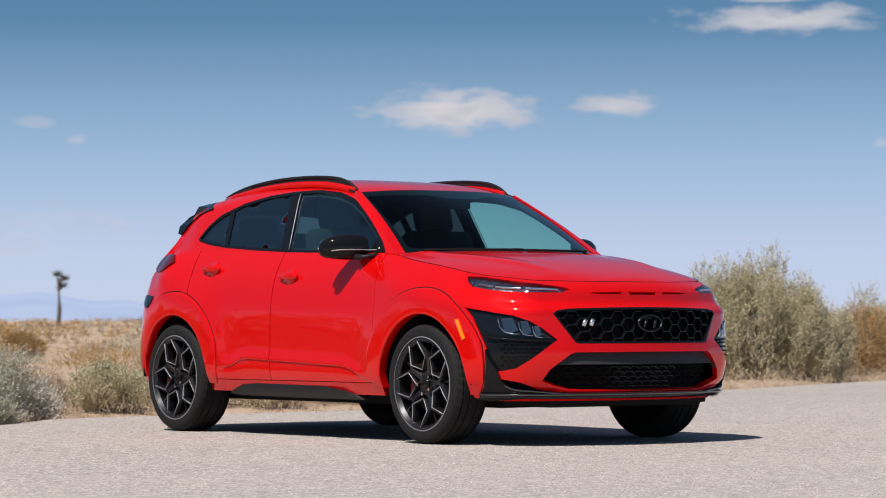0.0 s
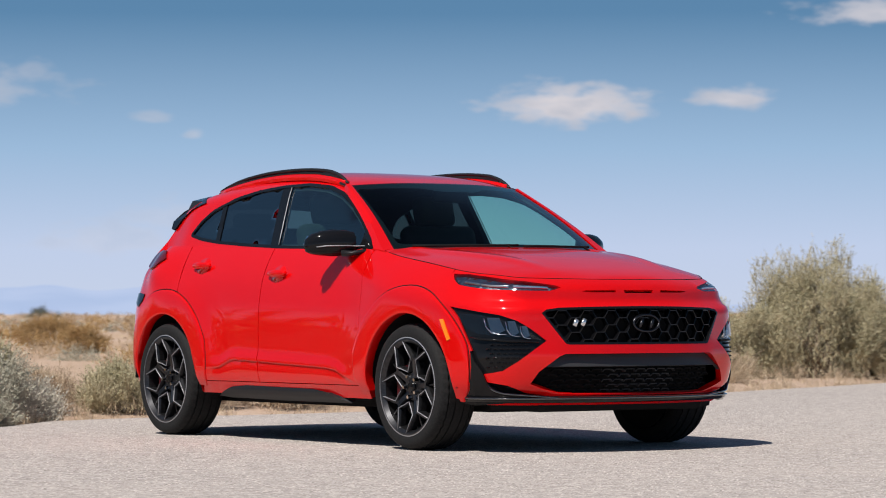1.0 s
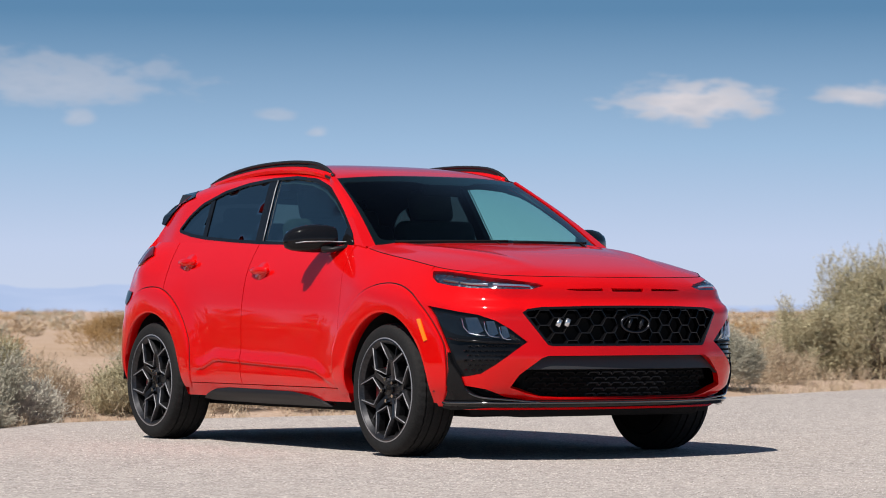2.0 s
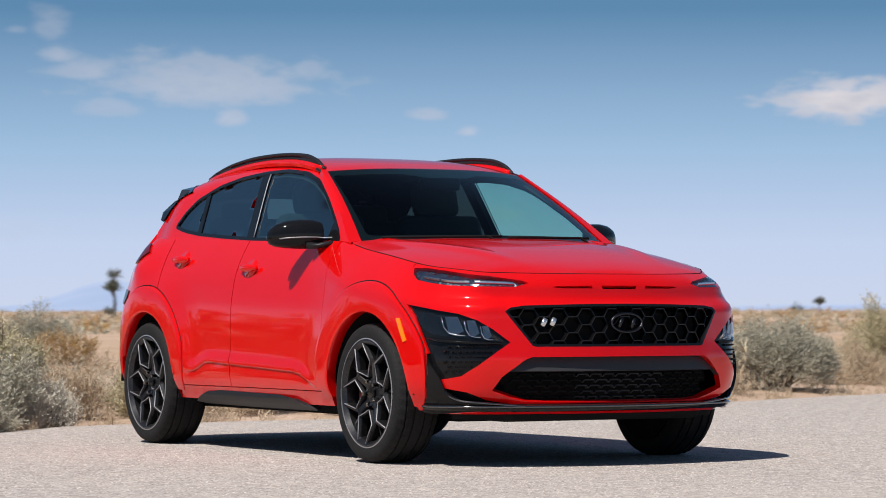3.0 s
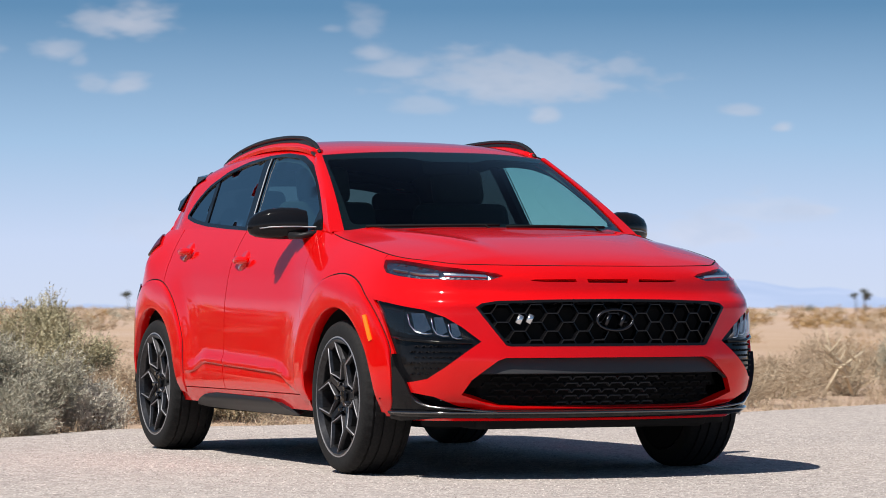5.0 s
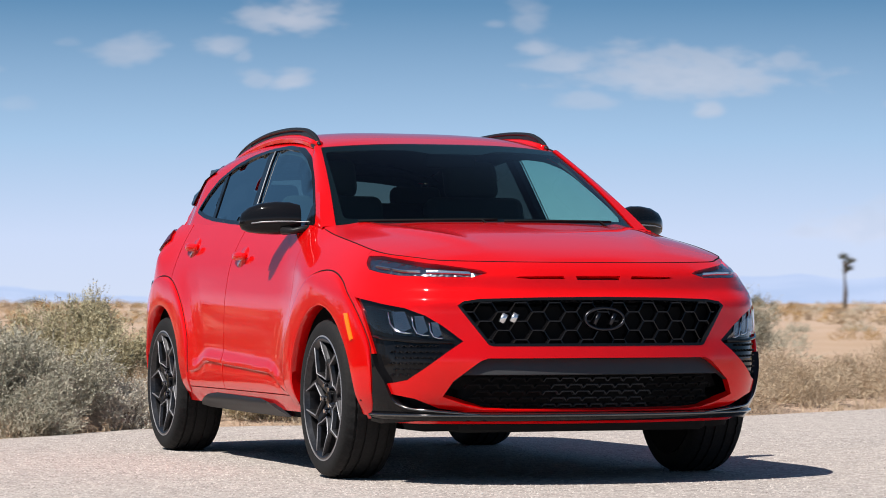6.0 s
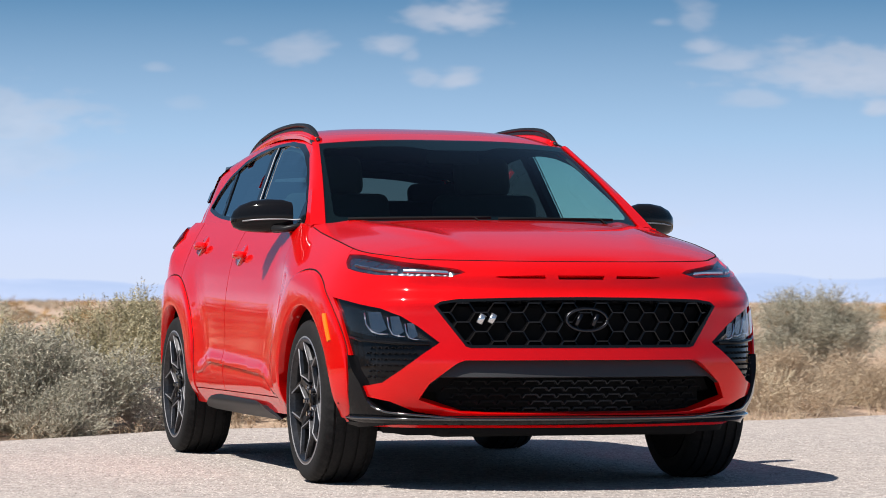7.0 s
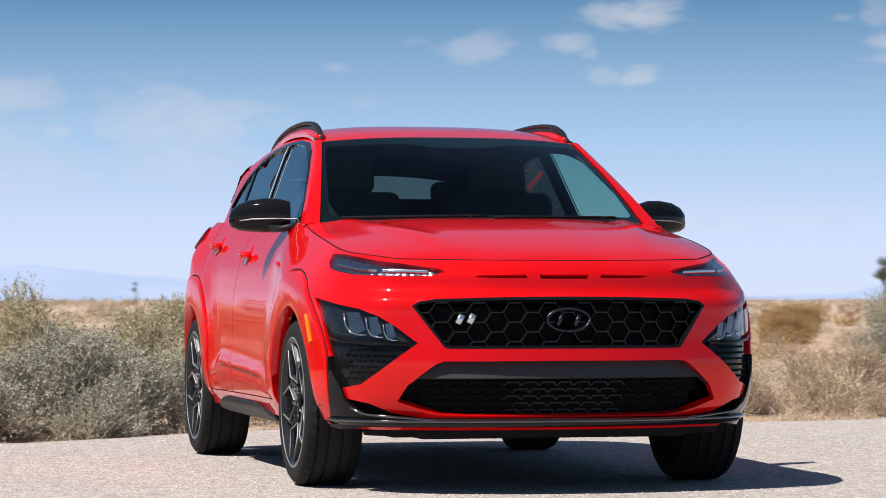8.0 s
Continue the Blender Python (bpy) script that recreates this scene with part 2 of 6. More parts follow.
def patch(outer, f, step=0.03, thick=0.012, holes=(), lift=0.0, away=(-1.2, 0, 0.55), lines=()):
    """A panel on the surface f(u, v) inside a polygon of the (u, v) plane, with thickness inwards."""
    rings = [dense(list(outer), step)] + [dense(list(h), step) for h in holes]
    arr = [np.array(r) for r in rings]
    lo, hi = arr[0].min(0), arr[0].max(0)
    gu, gv = np.meshgrid(np.arange(lo[0], hi[0], step), np.arange(lo[1], hi[1], step))
    grid = np.stack([gu.ravel() + np.tile([0, step / 2], gu.size)[:gu.size] * 0, gv.ravel()], 1)
    keep = inside(grid, arr[0])
    for h in arr[1:]:
        keep &= ~inside(grid, h)
    runs = []
    for line in lines:
        run = [p for a, b in zip(line, line[1:]) for p in dense([a, b], step)[:max(1, int(math.hypot(b[0] - a[0], b[1] - a[1]) / step + 0.5))]]
        run = [tuple(p) for p in np.array(run)[inside(np.array(run), arr[0])]]
        if run:
            runs.append(run)
    allb = np.concatenate(arr + [np.array(r) for r in runs])
    grid = grid[keep]
    if len(grid):
        d = np.min(np.hypot(grid[:, None, 0] - allb[None, :, 0], grid[:, None, 1] - allb[None, :, 1]), 1)
        grid = grid[d > 0.55 * step]
    pts, edges, n0 = [], [], 0
    for r in rings:
        pts += r
        edges += [(n0 + i, n0 + (i + 1) % len(r)) for i in range(len(r))]
        n0 += len(r)
    for r in runs:
        pts += r
        edges += [(n0 + i, n0 + i + 1) for i in range(len(r) - 1)]
        n0 += len(r)
    pts += [tuple(p) for p in grid]
    cdt = delaunay_2d_cdt([Vector(p) for p in pts], edges, [], 0, 1e-6)
    verts, tris = np.array([tuple(v) for v in cdt[0]]), cdt[2]
    tris = np.array([t for t in tris if len(t) == 3], int).reshape(-1, 3)
    if not len(tris):
        raise ValueError("empty panel %s" % (rings[0][:4],))
    mid = verts[tris].mean(1)
    ok = inside(mid, arr[0])
    for h in arr[1:]:
        ok &= ~inside(mid, h)
    tris = tris[ok]
    e = 2e-3
    bm = bmesh.new()
    front, back = [], []
    c0 = Vector(away)
    for u, v in verts:
        p = Vector(f(u, v))
        n = (Vector(f(u + e, v)) - Vector(f(u - e, v))).cross(Vector(f(u, v + e)) - Vector(f(u, v - e)))
        n = n.normalized() if n.length > 1e-12 else Vector((0, 0, 1))
        if n.dot(p - c0) < 0:
            n = -n
        front.append(bm.verts.new(p + n * lift))
        back.append(bm.verts.new(p + n * (lift - thick)))
    count = {}
    for t in tris:
        a, b, c = (front[i] for i in t)
        face = bm.faces.new((a, b, c))
        face.normal_update()
        if face.normal.dot(face.calc_center_median() - c0) < 0:
            face.normal_flip()
        bm.faces.new((back[t[2]], back[t[1]], back[t[0]])) if thick else None
        for i, j in ((t[0], t[1]), (t[1], t[2]), (t[2], t[0])):
            count.setdefault((min(i, j), max(i, j)), []).append((i, j))
    for (i, j), uses in count.items():
        if len(uses) == 1 and thick:
            bm.faces.new((front[i], front[j], back[j], back[i]))
    loose = [v for v in bm.verts if not v.link_faces]
    bmesh.ops.delete(bm, geom=loose, context="VERTS")
    if thick:
        closed(bm)
        bm.normal_update()
        for ed in bm.edges:
            ed.smooth = ed.calc_face_angle(0) < 0.7
    return bm


def loft(rows, caps=True, ring=True):
    """Skin over rows of points; ring: each row is a closed loop."""
    bm = bmesh.new()
    vs = [[bm.verts.new(p) for p in row] for row in rows]
    n = len(rows[0])
    for a, b in zip(vs, vs[1:]):
        for i in range(n if ring else n - 1):
            j = (i + 1) % n
            bm.faces.new((a[i], a[j], b[j], b[i]))
    if caps and ring:
        bm.faces.new(vs[0][::-1])
        bm.faces.new(vs[-1])
        closed(bm)
    return bm


def box(size, at=(0, 0, 0), bevel=0.0, seg=2, bm=None, turn=None):
    bm2 = bmesh.new()
    bmesh.ops.create_cube(bm2, size=1, matrix=Matrix.Diagonal((*size, 1)))
    if bevel:
        bmesh.ops.bevel(bm2, geom=bm2.edges[:], offset=bevel, segments=seg, affect="EDGES", profile=0.5)
    m = Matrix.Translation(at) @ (turn or Matrix())
    bmesh.ops.transform(bm2, matrix=m, verts=bm2.verts[:])
    if bm is None:
        return bm2
    me = bpy.data.meshes.new("tmp")
    bm2.to_mesh(me)
    bm2.free()
    bm.from_mesh(me)
    bpy.data.meshes.remove(me)
    return bm


def tube(path, radius, sides=8, flat=1.0, bm=None):
    """A round bar along points; radius a number or one for each point; flat squeezes it upright."""
    path = [Vector(p) for p in path]
    rows = []
    for i, p in enumerate(path):
        d = (path[min(i + 1, len(path) - 1)] - path[max(i - 1, 0)]).normalized()
        side = d.cross(Vector((0, 0, 1)))
        side = side.normalized() if side.length > 1e-5 else Vector((1, 0, 0))
        upv = side.cross(d).normalized()
        r = radius[i] if isinstance(radius, (list, tuple)) else radius
        rows.append([p + side * (r * math.cos(a)) + upv * (r * flat * math.sin(a))
                     for a in (2 * math.pi * k / sides for k in range(sides))])
    out = loft(rows)
    if bm is None:
        return out
    me = bpy.data.meshes.new("tmp")
    out.to_mesh(me)
    out.free()
    bm.from_mesh(me)
    bpy.data.meshes.remove(me)
    return bm


def spin(profile, sides=64, axis="y"):
    """A turned body from (radius, offset) pairs about the y axis; a closed profile."""
    rows = [[(r * math.cos(a), o, r * math.sin(a)) for r, o in profile]
            for a in (2 * math.pi * k / sides for k in range(sides))]
    bm = bmesh.new()
    vs = [[bm.verts.new(p) for p in row] for row in rows]
    n = len(profile)
    for k in range(sides):
        a, b = vs[k], vs[(k + 1) % sides]
        for i in range(n):
            j = (i + 1) % n
            bm.faces.new((a[i], a[j], b[j], b[i]))
    return harden(closed(bm), 35)


def smoothstep(a, b, x):
    t = min(1.0, max(0.0, (x - a) / (b - a)))
    return t * t * (3 - 2 * t)


def lin(x, keys):
    return float(np.interp(x, [k[0] for k in keys], [k[1] for k in keys]))


def curve_through(points, n=24):
    """Catmull-Rom points."""
    p = [np.array(q, float) for q in points]
    p = [2 * p[0] - p[1]] + p + [2 * p[-1] - p[-2]]
    out = []
    for i in range(1, len(p) - 2):
        for k in range(n):
            t = k / n
            out.append(0.5 * (2 * p[i] + (p[i + 1] - p[i - 1]) * t + (2 * p[i - 1] - 5 * p[i] + 4 * p[i + 1] - p[i + 2]) * t * t
                              + (3 * p[i] - p[i - 1] - 3 * p[i + 1] + p[i + 2]) * t ** 3))
    out.append(p[-2])
    return np.array(out)


def spline(keys):
    """A smooth function through (x, y) pairs."""
    c = curve_through(sorted(keys), 16)
    return lambda x: float(np.interp(x, c[:, 0], c[:, 1]))


# ---- the car: body surfaces ----
# half plan of the widest belt, from the nose round the side to the tail
PLAN = curve_through([(0.885, 0), (0.878, 0.15), (0.858, 0.30), (0.815, 0.46), (0.772, 0.57), (0.722, 0.68), (0.655, 0.757),
                      (0.562, 0.815), (0.48, 0.850), (0.38, 0.880), (0.25, 0.898), (0.0, 0.905), (-0.5, 0.905), (-1.3, 0.900),
                      (-2.2, 0.903), (-2.6, 0.905), (-2.85, 0.890), (-3.05, 0.845), (-3.2, 0.75), (-3.29, 0.55), (-3.33, 0.25), (-3.335, 0)])
PLAN_Q = np.concatenate([[0], np.cumsum(np.hypot(*np.diff(PLAN, axis=0).T))])
PLAN_D = np.gradient(PLAN, PLAN_Q, axis=0)


def plan(q):
    """Place and outward direction on the half plan."""
    x, y = np.interp(q, PLAN_Q, PLAN[:, 0]), np.interp(q, PLAN_Q, PLAN[:, 1])
    dx, dy = np.interp(q, PLAN_Q, PLAN_D[:, 0]), np.interp(q, PLAN_Q, PLAN_D[:, 1])
    n = math.hypot(dx, dy)
    return x, y, dy / n, -dx / n


def q_of_x(x):
    return float(np.interp(-x, -PLAN[:, 0], PLAN_Q))


def q_of_y(y):
    return float(np.interp(y, PLAN[:250, 1], PLAN_Q[:250]))


def fp(y, z):
    return (q_of_y(y), z)


def sp(x, z):
    return (q_of_x(x), z)


RISE = spline([(-3.4, 0.06), (-2.9, 0.065), (-2.3, 0.05), (-1.5, 0.025), (-0.9, 0.01), (-0.5, 0.0), (-0.23, -0.045), (0.05, -0.085), (0.33, -0.128),
               (0.6, -0.155), (0.75, -0.168), (0.9, -0.175)])
PROFILE = spline([(0.15, -0.10), (0.25, -0.05), (0.30, -0.030), (0.36, -0.006), (0.45, 0.004), (0.55, 0.003), (0.65, 0.002), (0.75, 0.0), (0.85, -0.003),
                  (0.90, -0.008), (0.935, -0.022), (0.97, -0.042), (1.0, -0.062), (1.03, -0.088), (1.07, -0.132), (1.1, -0.17)])
DOOR_PROFILE = spline([(0.15, -0.10), (0.25, -0.05), (0.30, -0.030), (0.36, -0.006), (0.45, 0.004), (0.55, 0.003), (0.65, 0.001), (0.74, -0.005), (0.81, -0.018),
                       (0.87, -0.036), (0.92, -0.055), (0.96, -0.071), (1.0, -0.091), (1.03, -0.108), (1.07, -0.132), (1.1, -0.16)])
NOSE = spline([(0.15, -0.06), (0.25, -0.05), (0.31, -0.038), (0.36, -0.012), (0.45, 0.010), (0.51, 0.014), (0.58, 0.006), (0.68, 0.0), (0.745, -0.006),
               (0.775, -0.040), (0.80, -0.052), (0.835, -0.056), (0.865, -0.075), (0.89, -0.11), (0.905, -0.14), (0.93, -0.18)])
CREASE = [(-2.3, 0.408), (-2.02, 0.412), (-1.95, 0.42), (-1.84, 0.458), (-1.78, 0.463), (-0.80, 0.428), (-0.70, 0.415), (-0.50, 0.346), (-0.3, 0.340)]
WHEELS = ((0.0, 0.335), (-2.6, 0.335))


def z_top(q):
    return 1.07 + RISE(plan(q)[0])


def belt(q, z):
    """The painted flank and nose: q runs along the plan, z is height; q below zero is the right side."""
    side, q = (-1, -q) if q < 0 else (1, q)
    x, y, nx, ny = plan(q)
    w = smoothstep(0.55, 0.82, z)
    d_side = PROFILE(z - RISE(x) * w)
    # the doors lean in above their middle, more than the wings do
    lean = smoothstep(-0.15, -0.75, x) * smoothstep(-2.85, -2.45, x)
    if lean > 0:
        d_side += lean * (DOOR_PROFILE(z - RISE(x) * w) - d_side)
    d = d_side
    nose = smoothstep(0.45, 0.72, x)
    if nose > 0:
        d = d_side * (1 - nose) + NOSE(z) * nose
    # doors sit inside the arches; a ledge runs low along them
    door = smoothstep(0.48, 0.66, math.hypot(x, z - 0.335)) * smoothstep(0.48, 0.66, math.hypot(x + 2.6, z - 0.335)) if -2.5 < x < -0.1 else 0
    door *= smoothstep(-0.25, -0.5, x) * smoothstep(-2.45, -2.2, x)
    if door > 0:
        zc = lin(x, CREASE)
        # the panel flares out down to the fold, then steps in under it
        if z >= zc:
            d += door * (0.004 * (1 - smoothstep(zc, zc + 0.05, z)) - 0.010 * smoothstep(zc, zc + 0.07, z) * (1 - smoothstep(0.80, 0.95, z)))
        else:
            d += door * (0.004 - 0.010 * smoothstep(zc, zc - 0.006, z) + 0.006 * smoothstep(zc - 0.006, zc - 0.05, z))
    d -= 0.055 * smoothstep(-2.72, -3.02, x) * smoothstep(0.72, 1.05, z)
    # wheel-arch lips
    for wx, wz in WHEELS:
        r = math.hypot(x - wx, z - wz)
        if r < 0.8:
            d += 0.010 * smoothstep(0.78, 0.48, r) * smoothstep(0.2, 0.4, z)
    return (x + nx * d, side * (y + ny * d), z)


def side_glass(x, z):
    """The upper flank with the windows, on the left side; roof edge rolled in."""
    y = 0.772 - 0.40 * (z - 1.07) - 0.10 * max(0.0, z - 1.3) ** 2
    y -= 0.05 * smoothstep(-2.62, -2.95, x)
    zr = ROOF_EDGE(x)
    y -= 0.05 * max(0.0, 1 - (zr - z) / 0.07) ** 2
    return y


ROOF_EDGE = spline([(-0.3, 1.10), (-0.5, 1.15), (-0.75, 1.285), (-1.0, 1.412), (-1.15, 1.455), (-1.4, 1.492), (-1.8, 1.505), (-2.2, 1.485), (-2.6, 1.435), (-2.9, 1.37), (-3.1, 1.3)])
ROOF_MID = spline([(-0.9, 1.450), (-1.0, 1.473), (-1.2, 1.512), (-1.6, 1.549), (-2.0, 1.552), (-2.5, 1.512), (-2.9, 1.45), (-3.1, 1.41)])


def roof_half(x):
    return lin(x, [(-2.95, 0.53), (-2.6, 0.55), (-1.9, 0.572), (-1.06, 0.588)])


def roof(x, y):
    ye = roof_half(x)
    a = min(1.0, abs(y) / ye)
    return (x, y, ROOF_MID(x) - (ROOF_MID(x) - ROOF_EDGE(x) - 0.006) * a ** 3.2)


TOP_EDGE = []
for k in range(140):
    qk = q_of_x(-0.5) * k / 139
    bx = belt(qk, z_top(qk))
    TOP_EDGE.append(bx)
TOP_EDGE = np.array(TOP_EDGE)
HOOD_MID = spline([(-0.6, 1.115), (-0.4, 1.10), (-0.2, 1.086), (0.0, 1.066), (0.3, 1.022), (0.55, 0.966), (0.70, 0.920), (0.76, 0.889), (0.8, 0.865)])


def hood_half(x):
    i = np.argsort(TOP_EDGE[:, 0])
    return float(np.interp(x, TOP_EDGE[i, 0], TOP_EDGE[i, 1]))


def hood_surface(x, y):
    ye = max(0.02, hood_half(x))
    a = min(1.05, abs(y) / max(ye, 0.3))
    ze = float(np.interp(-x, -TOP_EDGE[:, 0], TOP_EDGE[:, 2])) + 0.001
    zc = HOOD_MID(x)
    z = zc - max(0.0, zc - ze) * a ** 3.0
    # two raised folds run from the screen towards the nose
    fold = 0.60 - 0.22 * smoothstep(-0.4, 0.75, x)
    z += 0.010 * math.exp(-((abs(y) - fold) / 0.05) ** 2) * smoothstep(0.7, 0.2, x)
    return (x, y, z)


def screen(u, v):
    """The windscreen: u across from -1 to 1, v from the cowl to the roof."""
    a = abs(u)
    bot = Vector((-0.16 - 0.28 * a ** 2.2, u * 0.725, 1.072))
    top = Vector((-0.945 - 0.115 * a ** 2.2, u * 0.588, 1.467 - 0.021 * a ** 2.5))
    p = bot.lerp(top, v)
    bulge = 0.028 * math.sin(math.pi * min(1, max(0, v)))
    return p + Vector((0.45, 0, 0.89)) * bulge * (1 - 0.4 * a * a)


# ---- the car: panels and parts ----
car = tagged(new("car"), "bright red compact crossover car with gloss black trim parked on asphalt", "car")
Y0 = 0.02


def flip(poly, side):
    return [(side * u, v) for u, v in poly]


def arc(cx, cz, r, a0, a1, n=22):
    return [(cx + r * math.cos(radians(a0 + (a1 - a0) * k / n)), cz + r * math.sin(radians(a0 + (a1 - a0) * k / n))) for k in range(n + 1)]


def top_run(x0, x1, n=14, drop=0.0):
    q0, q1 = q_of_x(x0), q_of_x(x1)
    return [(q0 + (q1 - q0) * k / n, z_top(q0 + (q1 - q0) * k / n) - drop) for k in range(n + 1)]


ARCH = 0.392
SEAM_FRONT = [(-0.505, 1.04), (-0.475, 0.85), (-0.455, 0.62), (-0.45, 0.335)]
SEAM_MID = [(-1.555, 1.08), (-1.545, 0.8), (-1.535, 0.5), (-1.53, 0.335)]
SEAM_REAR = [(-2.49, 1.105), (-2.475, 0.95), (-2.455, 0.81), (-2.36, 0.765), (-2.26, 0.69), (-2.19, 0.58), (-2.155, 0.46), (-2.145, 0.335)]
# edge of the black lamp pocket, from its outer tip over the top to the inner tip and back along the bottom
POCKET_TOP = [sp(0.372, 0.757), sp(0.47, 0.742), sp(0.55, 0.728), fp(0.765, 0.712), fp(0.70, 0.682), fp(0.64, 0.642), fp(0.563, 0.580)]
POCKET_LOW = [fp(0.62, 0.538), fp(0.70, 0.470), fp(0.755, 0.424), sp(0.60, 0.412), sp(0.561, 0.408)]
POCKET_OUT = [sp(0.534, 0.45), sp(0.514, 0.53), sp(0.475, 0.61), sp(0.428, 0.70)]
DRL = [sp(0.285, 0.928), sp(0.394, 0.926), sp(0.50, 0.914), sp(0.612, 0.900), fp(0.643, 0.886), fp(0.50, 0.865), fp(0.470, 0.853), fp(0.534, 0.836),
       fp(0.695, 0.838), sp(0.576, 0.843), sp(0.47, 0.855), sp(0.376, 0.870), sp(0.32, 0.898)]
WING_SEAM = [sp(0.268, z_top(q_of_x(0.268))), sp(0.270, 0.925), sp(0.305, 0.893), sp(0.352, 0.862), sp(0.358, 0.83)]
BLADE_EDGE = [sp(0.512, 0.528), sp(0.517, 0.445), sp(0.510, 0.39), sp(0.495, 0.335), sp(0.451, 0.275), sp(0.44, 0.262)]
GRILLE = [(0.585, 0.722), (0.562, 0.740), (0.50, 0.749), (0.25, 0.755), (0.0, 0.757)]
GRILLE_FULL = [fp(y, z) for y, z in GRILLE] + flip([fp(y, z) for y, z in GRILLE[-2::-1]], -1) + flip([fp(0.468, 0.565), fp(0.45, 0.560)], -1) + [fp(0.45, 0.560), fp(0.468, 0.565)]
INTAKE = [fp(0.640, 0.358), fp(0.600, 0.420), fp(0.50, 0.500), fp(0.47, 0.512), fp(0.0, 0.513)]
INTAKE_LOW = [fp(0.0, 0.302), fp(0.40, 0.303), fp(0.49, 0.308), fp(0.56, 0.325)]
INTAKE_FULL = INTAKE + flip(INTAKE[-2::-1], -1) + flip(INTAKE_LOW[:0:-1], -1) + INTAKE_LOW
SLOTS = [[(-0.36, 0.834), (-0.34, 0.839), (-0.155, 0.842), (-0.15, 0.829), (-0.30, 0.829)],
         [(-0.10, 0.842), (0.10, 0.842), (0.095, 0.826), (-0.095, 0.826)],
         [(0.155, 0.842), (0.34, 0.839), (0.36, 0.834), (0.30, 0.829), (0.15, 0.829)]]


def fq(poly):
    return [(math.copysign(q_of_y(abs(y)), y), z) for y, z in poly]


def front_end():
    edge_r = WING_SEAM + POCKET_TOP + POCKET_LOW + [sp(0.561, 0.372), fp(0.74, 0.350), fp(0.66, 0.312), fp(0.56, 0.296)]
    top = [(q_of_x(0.268) * k / 24, z_top(q_of_x(0.268) * k / 24)) for k in range(24)]
    outer = edge_r[::-1] + top[::-1] + flip(top[1:], -1) + flip(edge_r, -1) + [(0.0, 0.296)]
    holes = [GRILLE_FULL, INTAKE_FULL, DRL, flip(DRL, -1)] + [fq(s) for s in SLOTS]
    part("front_bumper", patch(outer, belt, 0.02, 0.03, holes), RED, car, "glossy red front bumper")

    def back(name, poly, mat, depth, label="", parent=car):
        return part(name, patch(poly, belt, 0.03, 0.01, lift=-depth), mat, parent, label)

    grille = back("grille", GRILLE_FULL, UNDER, 0.055, "black honeycomb grille")
    part("grille_frame", patch(GRILLE_FULL, belt, 0.02, 0.034, [inset(GRILLE_FULL, 0.011)], lift=0.001), BLACK_GLOSS, grille, "gloss black grille frame")
    # honeycomb of flat-topped cells
    s, h = 0.0457, 0.037
    bars = set()
    gpoly = np.array([(math.copysign(1, u) * abs(u), v) for u, v in GRILLE_FULL])
    for i in range(-10, 11):
        for j in range(-3, 4):
            cy, cz = i * 1.5 * s, 0.660 + j * 2 * h + (h if i % 2 else 0)
            ring = [(cy + s, cz), (cy + s / 2, cz + h), (cy - s / 2, cz + h), (cy - s, cz), (cy - s / 2, cz - h), (cy + s / 2, cz - h)]
            for a, b in zip(ring, ring[1:] + ring[:1]):
                bars.add(tuple(sorted(((round(a[0], 4), round(a[1], 4)), (round(b[0], 4), round(b[1], 4))))))
    for a, b in sorted(bars):
        mid = np.array([[0.5 * (a[0] + b[0]), 0.5 * (a[1] + b[1])]])
        if not inside(fq_arr(mid), gpoly)[0]:
            continue
        bm = bmesh.new()
        wedge(bm, [belt_at(a, 0.010), belt_at((mid[0][0], mid[0][1]), 0.010), belt_at(b, 0.010)], 0.0042, 0.032)
        part("grille_bar", closed(bm), GRILLE_BLACK, grille, smooth=False)
    ring = []
    for k in range(40):
        a = 2 * math.pi * k / 40
        ring.append((0.083 * math.cos(a), 0.669 + 0.043 * math.sin(a)))
    bm = bmesh.new()
    wedge(bm, [belt_at(p, -0.012) for p in ring + ring[:1]], 0.006, 0.02)
    emblem = part("emblem", closed(bm), DARK_CHROME, grille, "oval dark chrome emblem")
    for pts in (((-0.045, 0.648), (-0.022, 0.692)), ((0.022, 0.646), (0.045, 0.690))):
        bm = bmesh.new()
        wedge(bm, [belt_at(p, -0.012) for p in pts], 0.008, 0.014)
        part("emblem_bar", closed(bm), DARK_CHROME, emblem)
    bm = bmesh.new()
    for pts in (((-0.418, 0.654), (-0.402, 0.688)), ((-0.376, 0.656), (-0.360, 0.690))):
        wedge(bm, [belt_at(p, 0.0) for p in pts], 0.0125, 0.012)
    part("badge", closed(bm), SILVER, grille, "small silver badge")

    intake = back("lower_intake", INTAKE_FULL, UNDER, 0.09, "black lower air intake")
    band = INTAKE[1:] + flip(INTAKE[1:-1][::-1], -1) + flip([fp(0.565, 0.447)], -1) + [fp(0.565, 0.447)]
    part("intake_band", patch(band, lambda u, v: shifted(u, v, -0.012 - 0.35 * (v - 0.447)), 0.03, 0.02), GREY_PLASTIC, intake, "matte dark grey intake panel")
